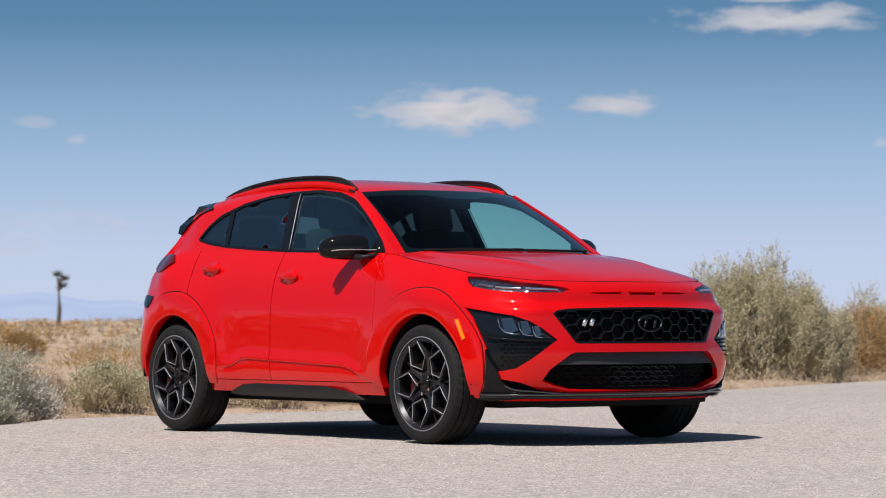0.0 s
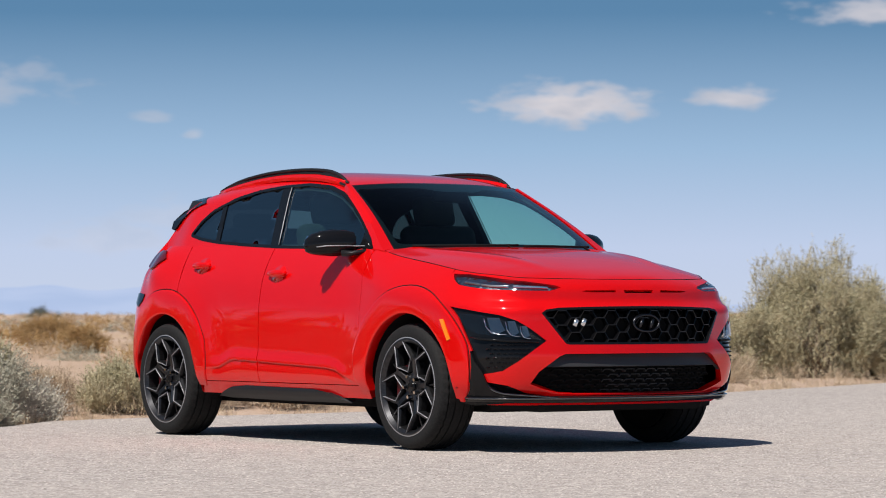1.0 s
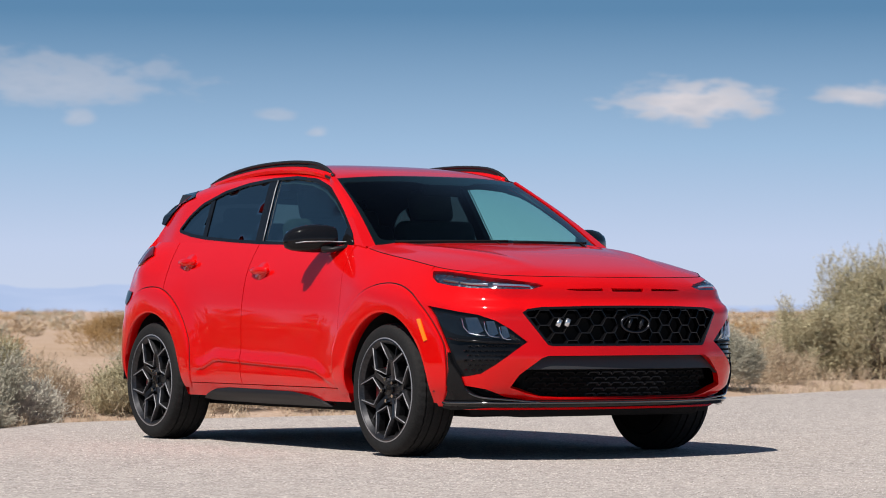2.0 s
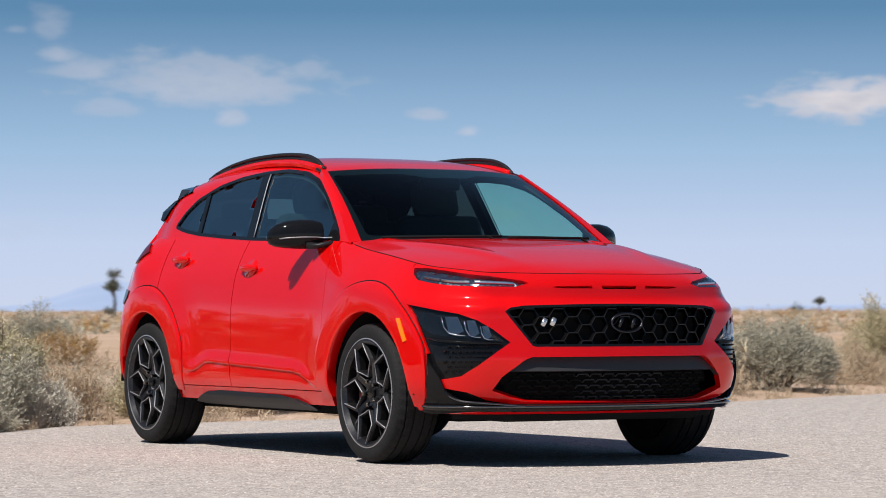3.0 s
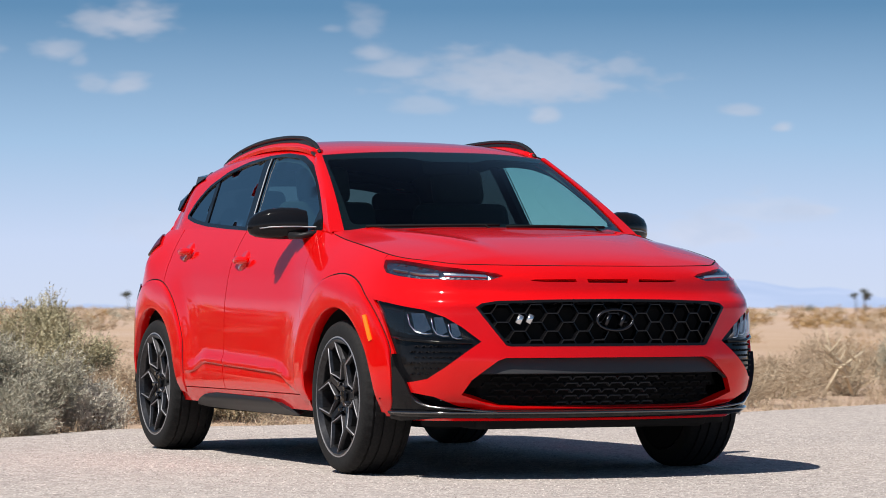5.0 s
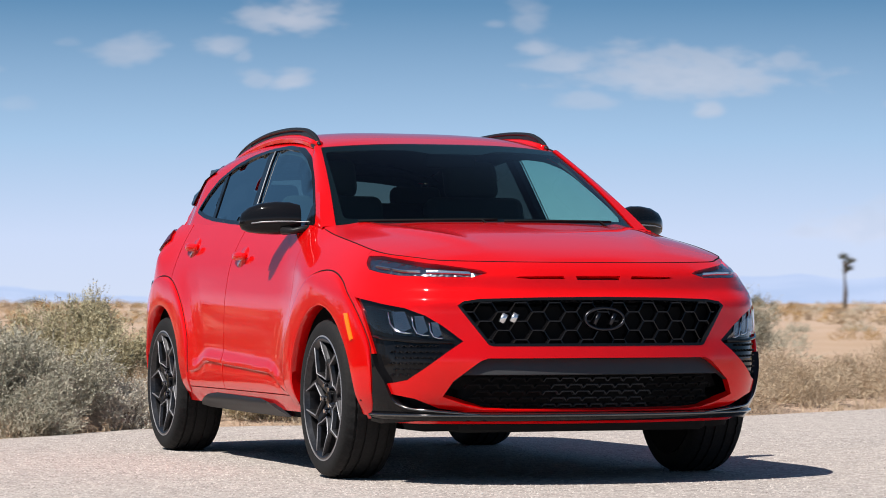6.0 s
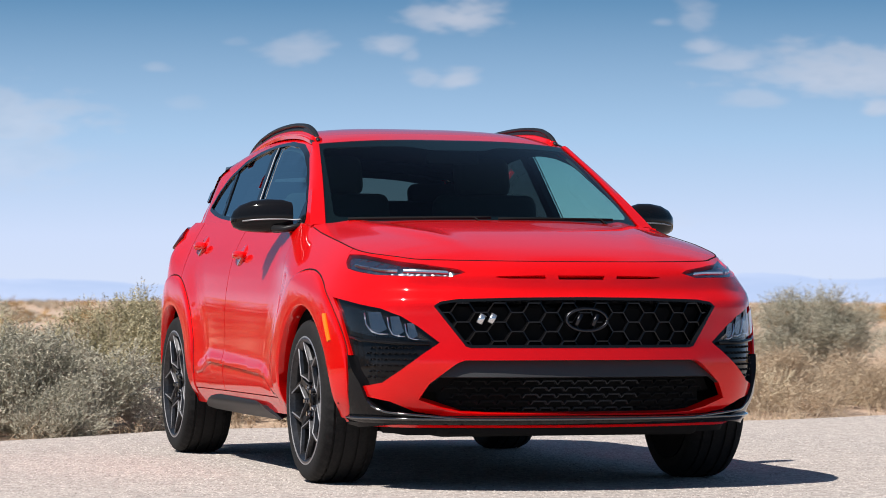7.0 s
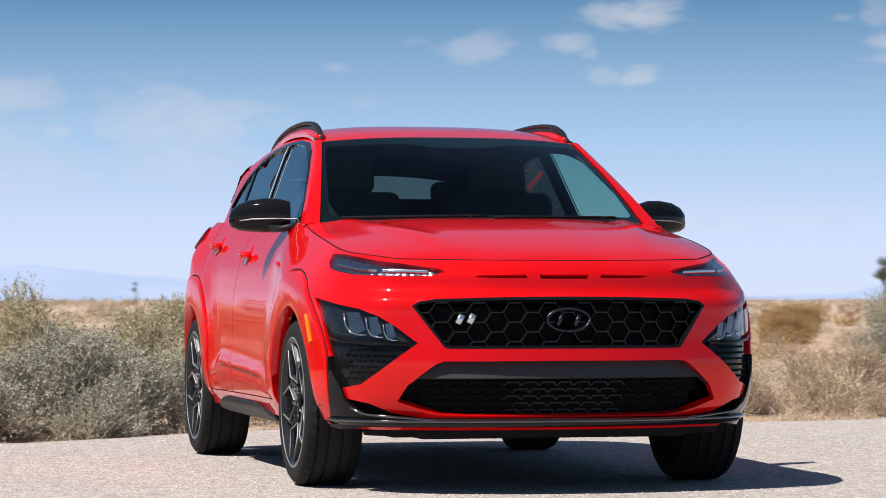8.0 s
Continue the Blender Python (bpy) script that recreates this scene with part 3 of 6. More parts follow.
    for row in range(5):
        z = 0.325 + row * 0.0265
        for k in range(-9, 10):
            y = k * 0.070 + (0.035 if row % 2 else 0)
            if abs(y) > 0.60 - abs(z - 0.36) * 0.9 - 0.03:
                continue
            bm = bmesh.new()
            pts = [(y - 0.034, z - 0.013), (y - 0.024, z), (y + 0.024, z), (y + 0.034, z - 0.013)]
            wedge(bm, [belt_at(p, 0.045) for p in pts], 0.0034, 0.02)
            part("intake_bar", closed(bm), INTAKE_GREY if abs(y) < 0.215 else UNDER, intake, smooth=False)
    # slots above the grille are dark inside
    for sl in SLOTS:
        y0, y1 = min(p[0] for p in sl) - 0.01, max(p[0] for p in sl) + 0.01
        back("nose_slot", fq([(y0, 0.822), (y1, 0.822), (y1, 0.846), (y0, 0.846)]), UNDER, 0.028)

    # splitter, lower skirt
    lip = [(q_of_x(0.46) * k / 30, 0.0) for k in range(31)]
    low = [(q, 0.260 + 0.002 * smoothstep(0.5, 1.1, q)) for q, _ in lip]
    high = [(q, 0.288 - 0.004 * smoothstep(0.5, 1.1, q)) for q, _ in lip]
    whole = flip(high[:0:-1], -1) + high + low[::-1] + flip(low[1:], -1)
    part("front_splitter", patch(whole, lambda u, v: shifted(u, v, 0.030 - 0.035 * ((0.288 - v) / 0.036) ** 2), 0.012, 0.06), BLACK_GLOSS, car, "gloss black front splitter")
    run = [Vector(shifted(g * q, 0.283, 0.026)) for g, half in ((-1, lip[:0:-1]), (1, lip)) for q, _ in half]
    part("splitter_edge", tube(run, 0.0058, 8), LIP_GLOSS, car, "glossy rounded splitter lip")
    for g in (-1, 1):
        bend = curve_through([(*sp(0.578, 0.372), 0.002), (*sp(0.600, 0.335), 0.010), (*fp(0.76, 0.310), 0.018), (*fp(0.68, 0.301), 0.022), (*fp(0.60, 0.294), 0.024), (*fp(0.50, 0.285), 0.026)], 6)
        part("bumper_winglet", tube([Vector(shifted(g * q, z, d)) for q, z, d in bend], 0.0052, 8), LIP_GLOSS, car, "gloss black winglet at the bumper corner")
    stripe = [(q, 0.257) for q, _ in lip[:30]]
    whole = flip(stripe[:0:-1], -1) + stripe + [(q, 0.247) for q, _ in stripe[::-1]] + flip([(q, 0.247) for q, _ in stripe[1:]], -1)
    part("splitter_stripe", patch(whole, lambda u, v: shifted(u, v, -0.028 - 1.4 * (0.257 - v)), 0.006, 0.03), RED, car, "thin red stripe below the splitter")
    skirt = [(q, 0.252) for q, _ in lip[:28]]
    whole = flip(skirt[:0:-1], -1) + skirt + [(q, 0.222) for q, _ in skirt[::-1]] + flip([(q, 0.222) for q, _ in skirt[1:]], -1)
    part("front_skirt", patch(whole, lambda u, v: shifted(u, v, -0.055), 0.04, 0.03), UNDER, car)

    for s in (-1, 1):
        pocket = POCKET_TOP + POCKET_LOW + POCKET_OUT
        base = back("headlight", flip(pocket, s), BLACK_GLOSS, 0.012, "black headlight unit with three reflectors")
        lens = [sp(0.425, 0.725), sp(0.50, 0.718), fp(0.815, 0.708), fp(0.765, 0.692), fp(0.70, 0.660), fp(0.645, 0.622), fp(0.592, 0.585),
                fp(0.65, 0.590), fp(0.72, 0.597), sp(0.60, 0.606), sp(0.52, 0.622), sp(0.465, 0.66), sp(0.435, 0.695)]
        part("lens", patch(flip(lens, s), belt, 0.02, 0.0, lift=0.004), LENS, base, "clear headlight lens")
        for yc, zc, w, h in ((0.775, 0.658, 0.060, 0.062), (0.715, 0.645, 0.05, 0.056), (0.662, 0.626, 0.042, 0.046)):
            w, h = w * 1.12, h * 1.18
            cell = [fp(yc + w * 0.42, zc + h * 0.55), fp(yc - w * 0.10, zc + h * 0.55), fp(yc - w * 0.42, zc - h * 0.35), fp(yc - w * 0.1, zc - h * 0.55), fp(yc + w * 0.25, zc - h * 0.45)]
            part("reflector", patch(flip(cell, s), belt, 0.01, 0.006, lift=-0.007), LAMP_MID, base, "smoked lamp reflector")
            bm = bmesh.new()
            hook = [fp(yc + w * 0.52, zc + h * 0.5), fp(yc + w * 0.42, zc - h * 0.1), fp(yc + w * 0.2, zc - h * 0.5), fp(yc - w * 0.15, zc - h * 0.62), fp(yc - w * 0.5, zc - h * 0.62)]
            wedge(bm, [Vector(shifted(s * q, z, -0.002)) for q, z in hook], 0.0028, 0.005)
            part("light_strip", closed(bm), CHROME, base)
        bm = bmesh.new()
        run = [sp(0.505, 0.600), sp(0.56, 0.588), fp(0.72, 0.577), fp(0.60, 0.575)]
        wedge(bm, [Vector(shifted(s * q, z, 0.006)) for q, z in run], 0.006, 0.014)
        part("lamp_blade", closed(bm), BLACK_GLOSS, base)
        # vent mesh below the lamp
        for row in range(6):
            for k in range(8):
                yy, zz = 0.805 - k * 0.021 - (0.010 if row % 2 else 0), 0.557 - row * 0.023
                if zz < 0.43 + max(0, (0.752 - yy)) * 0.72 or yy > 0.80:
                    continue
                bm = bmesh.new()
                q, z = fp(yy, zz)
                c = [(q - 0.009, z), (q - 0.004, z + 0.006), (q + 0.004, z + 0.006), (q + 0.009, z)]
                wedge(bm, [Vector(shifted(s * a, b, -0.004)) for a, b in c], 0.0022, 0.012)
                part("vent_bar", closed(bm), BLACK_GLOSS, base, smooth=False)
        # day lamp
        lamp = back("day_lamp", flip(DRL, s), LAMP_DARK, 0.022, "slim day running lamp with clear lens")
        part("lens", patch(flip(DRL, s), belt, 0.02, 0.0, lift=-0.002), LENS, lamp)
        inner = inset(DRL, 0.008)
        bm = patch(flip(inner, s), belt, 0.012, 0.006, lift=-0.014)
        rng = random.Random(4)
        for v in bm.verts:
            v.co += Vector((rng.uniform(-1, 1), rng.uniform(-1, 1), rng.uniform(-1, 1))) * 0.0016
        part("lamp_crystal", bm, LAMP_SMOKE, lamp, "faceted smoky lamp insert", smooth=False)
        for u0, u1 in ((0.0, 0.28), (0.30, 0.62), (0.64, 0.98)):
            bm = bmesh.new()
            edge = curve_through([sp(0.40, 0.882), sp(0.50, 0.870), sp(0.60, 0.860), fp(0.62, 0.856), fp(0.53, 0.851)], 8)
            pts = edge[int(u0 * (len(edge) - 1)):int(u1 * (len(edge) - 1)) + 1]
            wedge(bm, [Vector(shifted(s * q, z, -0.006)) for q, z in pts], 0.0065, 0.006)
            part("light_strip", closed(bm), LAMP_INNER, lamp, "bright silver lamp strip", smooth=False)
        # black corner blade
        blade = [sp(0.534, 0.475), sp(0.571, 0.42), sp(0.592, 0.35), sp(0.62, 0.325), fp(0.74, 0.300), fp(0.66, 0.288), fp(0.66, 0.268), sp(0.60, 0.256),
                 sp(0.50, 0.252)] + BLADE_EDGE[::-1]
        part("corner_blade", patch(flip(blade, s), belt, 0.02, 0.045, lift=0.014), BLACK_GLOSS, car, "gloss black bumper corner blade")
        pocket2 = [sp(0.565, 0.382), fp(0.745, 0.352), fp(0.66, 0.314), fp(0.56, 0.297), fp(0.56, 0.28), sp(0.60, 0.28)]
        back("bumper_pocket", flip(pocket2, s), BLACK_GLOSS, 0.03)


def fq_arr(a):
    return np.array([(math.copysign(q_of_y(abs(y)), y), z) for y, z in a])


def shifted(q, z, d):
    """The flank moved out by d."""
    p = Vector(belt(q, z))
    x, y, nx, ny = plan(abs(q))
    return p + Vector((nx, math.copysign(ny, q), 0)) * d


def belt_at(p, depth):
    return Vector(shifted(math.copysign(q_of_y(abs(p[0])), p[0]), p[1], -depth))


def wedge(bm, pts, half, depth):
    """A bar along points, square in section, reaching back from them towards the tail."""
    rows = []
    for i, p in enumerate(pts):
        d = (pts[min(i + 1, len(pts) - 1)] - pts[max(i - 1, 0)])
        out = Vector((1, 0, 0)) if abs(d.normalized().x) < 0.8 else Vector((0, math.copysign(1, p.y), 0))
        side = d.cross(out).normalized() * half
        rows.append([p + side * 0.55, p + side - out * depth * 0.3, p + side - out * depth, p - side - out * depth, p - side - out * depth * 0.3, p - side * 0.55])
    vs = [[bm.verts.new(c) for c in row] for row in rows]
    for a, b in zip(vs, vs[1:]):
        for i in range(6):
            j = (i + 1) % 6
            bm.faces.new((a[i], a[j], b[j], b[i]))
    bm.faces.new(vs[0][::-1])
    bm.faces.new(vs[-1])


def flank(s):
    """The side panels of one side; s is 1 for the left side."""
    S = lambda pts: [sp(x, z) for x, z in pts]
    front_edge = WING_SEAM + [POCKET_TOP[0]] + POCKET_OUT[:0:-1] + BLADE_EDGE
    fender = S([(-0.505, 1.04)]) + top_run(-0.49, 0.262, 14) + front_edge[1:] + S([(0.405, 0.262)]) + S(arc(0, 0.335, ARCH, -3, 180, 26)) + S([(-0.40, 0.262), (-0.445, 0.262)]) + S(SEAM_FRONT[::-1][:-1])
    # wheel-arch mouldings stand a little proud of the panels
    for name, wx, a0, a1 in (("front_arch_moulding", 0.0, -8, 184), ("rear_arch_moulding", -2.6, -4, 183)):
        rows = []
        for k in range(67):
            a = radians(a0 + (a1 - a0) * k / 66)
            row = []
            wide = min(0.537, float(np.interp(math.degrees(a), [-8, 0, 10, 25, 160, 176, 184], [0.445, 0.488, 0.51, 0.537, 0.537, 0.50, 0.46])))
            for r, lift in ((0.388, -0.045), (0.386, 0.008), (0.390, 0.019), (0.400, 0.023), (0.43, 0.0235), (0.46, 0.023), (0.49, 0.0225), (0.515, 0.022), (0.5275, 0.0205), (0.532, 0.016), (0.537, -0.012)):
                r = 0.386 + (r - 0.386) * (wide - 0.386) / 0.151
                x, z = wx + r * math.cos(a), 0.335 + r * math.sin(a)
                p = shifted(s * q_of_x(x), max(z, 0.25), lift * 0.5 * min(1.0, 0.45 + k / 16, 0.3 + (66 - k) / 12) if lift > 0 else lift)
                row.append((p.x, p.y, z))
            rows.append(row)
        flare = part(name, harden(loft(rows, ring=False), 40), RED, car)
        # thin dark strip on the panel draws the shadow line along the moulding's seam
        rows = []
        for k in range(4, 64):
            a = radians(a0 + (a1 - a0) * k / 66)
            wide = min(0.537, float(np.interp(math.degrees(a), [-8, 0, 10, 25, 160, 176, 184], [0.445, 0.488, 0.51, 0.537, 0.537, 0.50, 0.46])))
            row = []
            for dr, lift in ((-0.003, 0.0), (-0.0015, 0.0015), (0.0012, 0.0015), (0.0025, 0.0)):
                x, z = wx + (wide + dr) * math.cos(a), 0.335 + (wide + dr) * math.sin(a)
                row.append(tuple(shifted(s * q_of_x(x), z, lift)))
            rows.append(row)
        part("seam", loft(rows, ring=False), UNDER, flare, "dark strip for the shaded seam round the wheel-arch moulding")
    part("fender", patch(flip(fender, s), belt, 0.015, 0.025), RED, car)
    gap = 0.0035
    folds = [flip([sp(x, lin(x, CREASE) + dz) for x in np.linspace(-2.12, -0.47, 56)], s) for dz in (-0.007, -0.001, 0.003, 0.025, 0.05)]
    grips = []
    for x0, z0 in ((-1.392, 0.953), (-2.255, 1.010)):
        grips.append(S([(x0 + 0.064 * math.cos(a), z0 - 0.004 + 0.047 * math.sin(a)) for a in (2 * math.pi * k / 20 for k in range(20))]))
    f_door = S([(x - gap, z) for x, z in SEAM_FRONT]) + S([(x + gap, z) for x, z in SEAM_MID[::-1]]) + top_run(-1.55, -0.52, 16)
    door = part("front_door", patch(flip(f_door, s), belt, 0.016, 0.02, [flip(grips[0], s)], lines=folds), RED, car)
    r_door = S([(x - gap, z) for x, z in SEAM_MID]) + S([(x + gap, z) for x, z in SEAM_REAR[::-1]]) + top_run(-2.485, -1.56, 16)
    door2 = part("rear_door", patch(flip(r_door, s), belt, 0.016, 0.02, [flip(grips[1], s)], lines=folds), RED, car)
    quarter = S([(x - gap, z) for x, z in SEAM_REAR[:-1]]) + S([(-2.205, 0.40), (-2.215, 0.262)]) + S(arc(-2.6, 0.335, ARCH, -5, 185, 26)[1:]) + S([(-3.02, 0.262)])
    qe = PLAN_Q[-1]
    quarter += [(qe - 0.9, 0.30), (qe - 0.35, 0.30), (qe - 0.02, 0.32), (qe - 0.02, 1.12)] + [(qe - 0.35, z_top(qe - 0.35))] + top_run(-3.15, -2.50, 12)
    part("quarter_panel", patch(flip(quarter, s), belt, 0.016, 0.025), RED, car)
    sill = S([(-0.405, 0.262), (-0.415, 0.330), (-2.15, 0.330), (-2.205, 0.262)])
    body = part("sill", patch(flip(sill, s), belt, 0.025, 0.05), RED, car)
    ins = S([(-0.62, 0.232), (-0.72, 0.262), (-0.84, 0.292), (-0.98, 0.305), (-1.70, 0.312), (-1.85, 0.302), (-1.95, 0.272), (-2.02, 0.246), (-1.90, 0.238), (-1.3, 0.232)])
    part("sill_insert", patch(flip(ins, s), lambda q, z: shifted(q, z, 0.002 + 0.016 * smoothstep(0.314, 0.285, z) - 0.012 * smoothstep(0.268, 0.235, z)), 0.012, 0.03), BLACK_SATIN, body, "matte black sill insert")
    # side marker
    amber = S([(0.318, 0.690), (0.342, 0.692), (0.392, 0.588), (0.372, 0.580), (0.345, 0.635)])
    part("side_marker", patch(flip(amber, s), belt, 0.012, 0.012, lift=0.017), AMBER, car, "orange side marker lamp")
    for d, x0, z0 in ((door, -1.392, 0.953), (door2, -2.255, 1.010)):
        # recessed bowl, then the grip across it
        rows = []
        for ring, deep in ((1.03, -0.002), (0.98, 0.012), (0.88, 0.032), (0.6, 0.046), (0.05, 0.050)):
            rows.append([shifted(s * q_of_x(x0 + 0.064 * ring * math.cos(a)), z0 - 0.004 + 0.047 * ring * math.sin(a), -deep) for a in (2 * math.pi * k / 20 for k in range(20))])
        part("handle_bowl", loft(rows), RED, d, "red recess behind the handle")
        rows = []
        for k in range(13):
            t = k / 12
            x = x0 - 0.088 + 0.18 * t
            lift = 0.018 + 0.016 * math.sin(math.pi * t)
            w = 0.021 * (0.62 + 0.38 * math.sin(math.pi * min(1, max(0, t))))
            c = Vector(shifted(s * q_of_x(x), z0 - 0.002, lift))
            rows.append([c + Vector((0, s * 0.011 * math.cos(a), w * math.sin(a))) for a in (2 * math.pi * j / 10 for j in range(10))])
        part("handle", loft(rows), RED, d, "red pull handle")
    # tail lamps wrap round the corner
    tail = S([(-2.70, 1.055), (-2.76, 1.100), (-2.90, 1.106), (-3.06, 1.098), (-3.13, 1.06), (-3.06, 1.01), (-2.90, 0.992), (-2.80, 1.004)])
    part("tail_lamp", patch(flip(tail, s), belt, 0.02, 0.03, lift=0.011), TAIL, car, "dark red tail lamp")
    low = S([(-2.885, 0.842), (-3.0, 0.852), (-3.18, 0.845), (-3.12, 0.80), (-2.98, 0.768), (-2.91, 0.803)])
    part("rear_side_lamp", patch(flip(low, s), belt, 0.02, 0.02, lift=0.006), BLACK_GLOSS, car)


DLO = [(-0.515, 1.066), (-0.60, 1.150), (-0.74, 1.245), (-0.90, 1.340), (-1.05, 1.406), (-1.22, 1.449), (-1.45, 1.471), (-1.70, 1.468), (-1.95, 1.451), (-2.20, 1.414), (-2.43, 1.348), (-2.54, 1.280),
       (-2.605, 1.205), (-2.592, 1.186), (-2.45, 1.160), (-2.25, 1.138), (-1.9, 1.115), (-1.5, 1.095), (-1.0, 1.078)]


def inset(poly, d):
    out = []
    n = len(poly)
    area = sum(poly[i][0] * poly[(i + 1) % n][1] - poly[(i + 1) % n][0] * poly[i][1] for i in range(n))
    sgn = 1 if area > 0 else -1
    for i in range(n):
        a, p, b = (np.array(poly[j % n], float) for j in (i - 1, i, i + 1))
        e0, e1 = (p - a) / np.linalg.norm(p - a), (b - p) / np.linalg.norm(b - p)
        nn = np.array([-(e0 + e1)[1], (e0 + e1)[0]])
        nn /= np.linalg.norm(nn)
        c = max(0.5, np.dot(nn, [-e0[1], e0[0]]))
        out.append(tuple(p + sgn * nn * d / c))
    return out


def cabin_side(s):
    f = lambda x, z: (x, s * side_glass(x, z), z)
    lower = [(belt(q, z)[0], belt(q, z)[2] - 0.022) for q, z in top_run(-2.98, -0.47, 20)]
    ws = [(screen(1, v).x - 0.004, screen(1, v).z - 0.002) for v in np.linspace(0.02, 1, 10)]
    up = [(x, ROOF_EDGE(x)) for x in np.linspace(-1.12, -2.80, 22)]
    outer = lower + ws + up + [(-2.86, 1.30), (-2.95, 1.18)]
    dlo = rounded(DLO, 0.03, 2)
    part("side_frame", patch(outer, f, 0.022, 0.014, [dlo]), RED, car)
    part("pillar_lining", patch(outer, f, 0.025, 0.012, [inset(dlo, 0.030)], lift=-0.0165), LINING, car)
    trim = part("window_trim", patch(dlo, f, 0.02, 0.012, [inset(dlo, 0.017)], lift=0.002), BLACK_GLOSS, car, "gloss black window surround")
    g = inset(dlo, 0.015)
    ga = np.array(g)

    def cut(x0, x1, slope):
        """The part of the window opening between two leaning lines."""
        def side_of(p, x, keep):
            return keep * (p[0] - (x + slope * (p[1] - 1.1)))
        out = [tuple(p) for p in ga]
        for x, keep in ((x0, -1), (x1, 1)):
            res = []
            for a, b in zip(out, out[1:] + out[:1]):
                da, db = side_of(a, x, keep), side_of(b, x, keep)
                if da >= 0:
                    res.append(a)
                if da * db < 0:
                    t = da / (da - db)
                    res.append((a[0] + (b[0] - a[0]) * t, a[1] + (b[1] - a[1]) * t))
            out = res
        return out
    part("front_side_window", patch(cut(0.0, -1.535, -0.24), f, 0.05, 0.0, lift=-0.006), PANE, car, "green-tinted front side window")
    part("rear_side_window", patch(cut(-1.63, -2.23, -0.24), f, 0.05, 0.0, lift=-0.006), PRIVACY, car, "dark-tinted rear side window")
    part("quarter_window", patch(cut(-2.27, -3.0, -0.24), f, 0.05, 0.0, lift=-0.006), PRIVACY, car, "small dark-tinted quarter window")
    part("center_pillar", patch(cut(-1.535, -1.63, -0.24), f, 0.04, 0.03, lift=-0.002), BLACK_GLOSS, car, "gloss black centre pillar")
    part("window_divider", patch(cut(-2.228, -2.272, -0.24), f, 0.04, 0.02, lift=-0.001), BLACK_GLOSS, car)
    bm = bmesh.new()
    edge = [Vector(f(-1.53 - 0.24 * (z - 1.1), z)) + Vector((0, s * 0.004, 0)) for z in np.linspace(1.115, 1.452, 8)]
    tube(edge, 0.003, 6, bm=bm)
    part("window_seal", bm, STEEL, car, "thin bright window edge")
    # mirror sail, arm, housing
    sail = [(-0.53, 1.072), (-0.555, 1.105), (-0.66, 1.185), (-0.665, 1.082)]
    part("mirror_sail", patch(sail, f, 0.03, 0.02, lift=0.004), BLACK_GLOSS, car)
    mirror = [(0.785, 0.050, 0.062, 0.0), (0.825, 0.062, 0.072, 0.002), (0.885, 0.068, 0.074, 0.002), (0.945, 0.064, 0.068, 0.0), (0.99, 0.052, 0.055, -0.006), (1.016, 0.030, 0.036, -0.012), (1.026, 0.008, 0.012, -0.014)]
    rows = []
    for y, ax, az, dz in [(0.780, 0.02, 0.03, 0.0)] + mirror:
        cx = -0.725 - (y - 0.79) * 0.42
        rows.append([(cx + ax * (math.copysign(abs(math.cos(a)) ** 0.75, math.cos(a)) * (1 if math.cos(a) > 0 else 0.75)), s * y,
                      1.108 + dz + az * math.copysign(abs(math.sin(a)) ** 0.8, math.sin(a))) for a in (2 * math.pi * k / 24 for k in range(24))])
    wing = part("wing_mirror", harden(loft(rows), 60), BLACK_GLOSS, car, "gloss black wing mirror")
    bm = bmesh.new()
    tube([(-0.60, s * 0.765, 1.065), (-0.655, s * 0.82, 1.052), (-0.70, s * 0.86, 1.052)], [0.022, 0.024, 0.03], 10, 0.6, bm)
    part("mirror_arm", bm, BLACK_SATIN, wing)
    bm = bmesh.new()
    strip = []
    for y, ax, az, dz in mirror[:-2]:
        cx = -0.725 - (y - 0.79) * 0.42
        strip.append((cx + ax * 1.0, s * y, 1.092 + dz))
    tube([(-0.615, s * 0.768, 1.092)] + strip, 0.0035, 6, bm=bm)
    part("mirror_strip", bm, STEEL, wing, "thin silver strip on the mirror")
    face = loft([[(-0.79 - (y - 0.79) * 0.42 + d, s * y, 1.105 + a) for y, a in ((0.82, -0.045), (0.82, 0.045), (0.98, 0.045), (1.0, 0.0), (0.98, -0.045))] for d in (0, 0.01)])
    part("mirror_glass", face, CHROME, wing, smooth=False)
    # roof rail
    run = [(-1.10, 1.458, 0.008), (-1.15, 1.488, 0.012), (-1.22, 1.516, 0.013), (-1.34, 1.540, 0.013), (-1.6, 1.555, 0.013), (-1.95, 1.551, 0.013), (-2.25, 1.528, 0.012), (-2.45, 1.496, 0.011), (-2.58, 1.465, 0.008)]
    sm = curve_through([(x, z, r) for x, z, r in run], 5)
    bm = bmesh.new()
    tube([(x, s * (roof_half(x) - 0.025), z) for x, z, r in sm], [r for x, z, r in sm], 10, 0.75, bm)
    rail = part("roof_rail", bm, BLACK_SATIN, car, "matte black roof rail")
    bm = bmesh.new()
    lowrun = [(x, s * (roof_half(x) - 0.028), ROOF_EDGE(x) + 0.006) for x in np.linspace(-1.12, -2.56, 20)]
    tube([(x, y, z + 0.006) for x, y, z in lowrun], 0.020, 10, 0.9, bm)
    part("roof_shoulder", bm, RED, car)
    fin = loft([[(x, s * (roof_half(x) - 0.026 + dy), z) for x, z in ((-1.12, 1.462), (-1.22, 1.51), (-1.34, 1.537), (-1.42, 1.5), (-1.34, 1.49))] for dy in (-0.009, 0.009)])
    part("rail_foot", fin, BLACK_SATIN, rail, smooth=False)
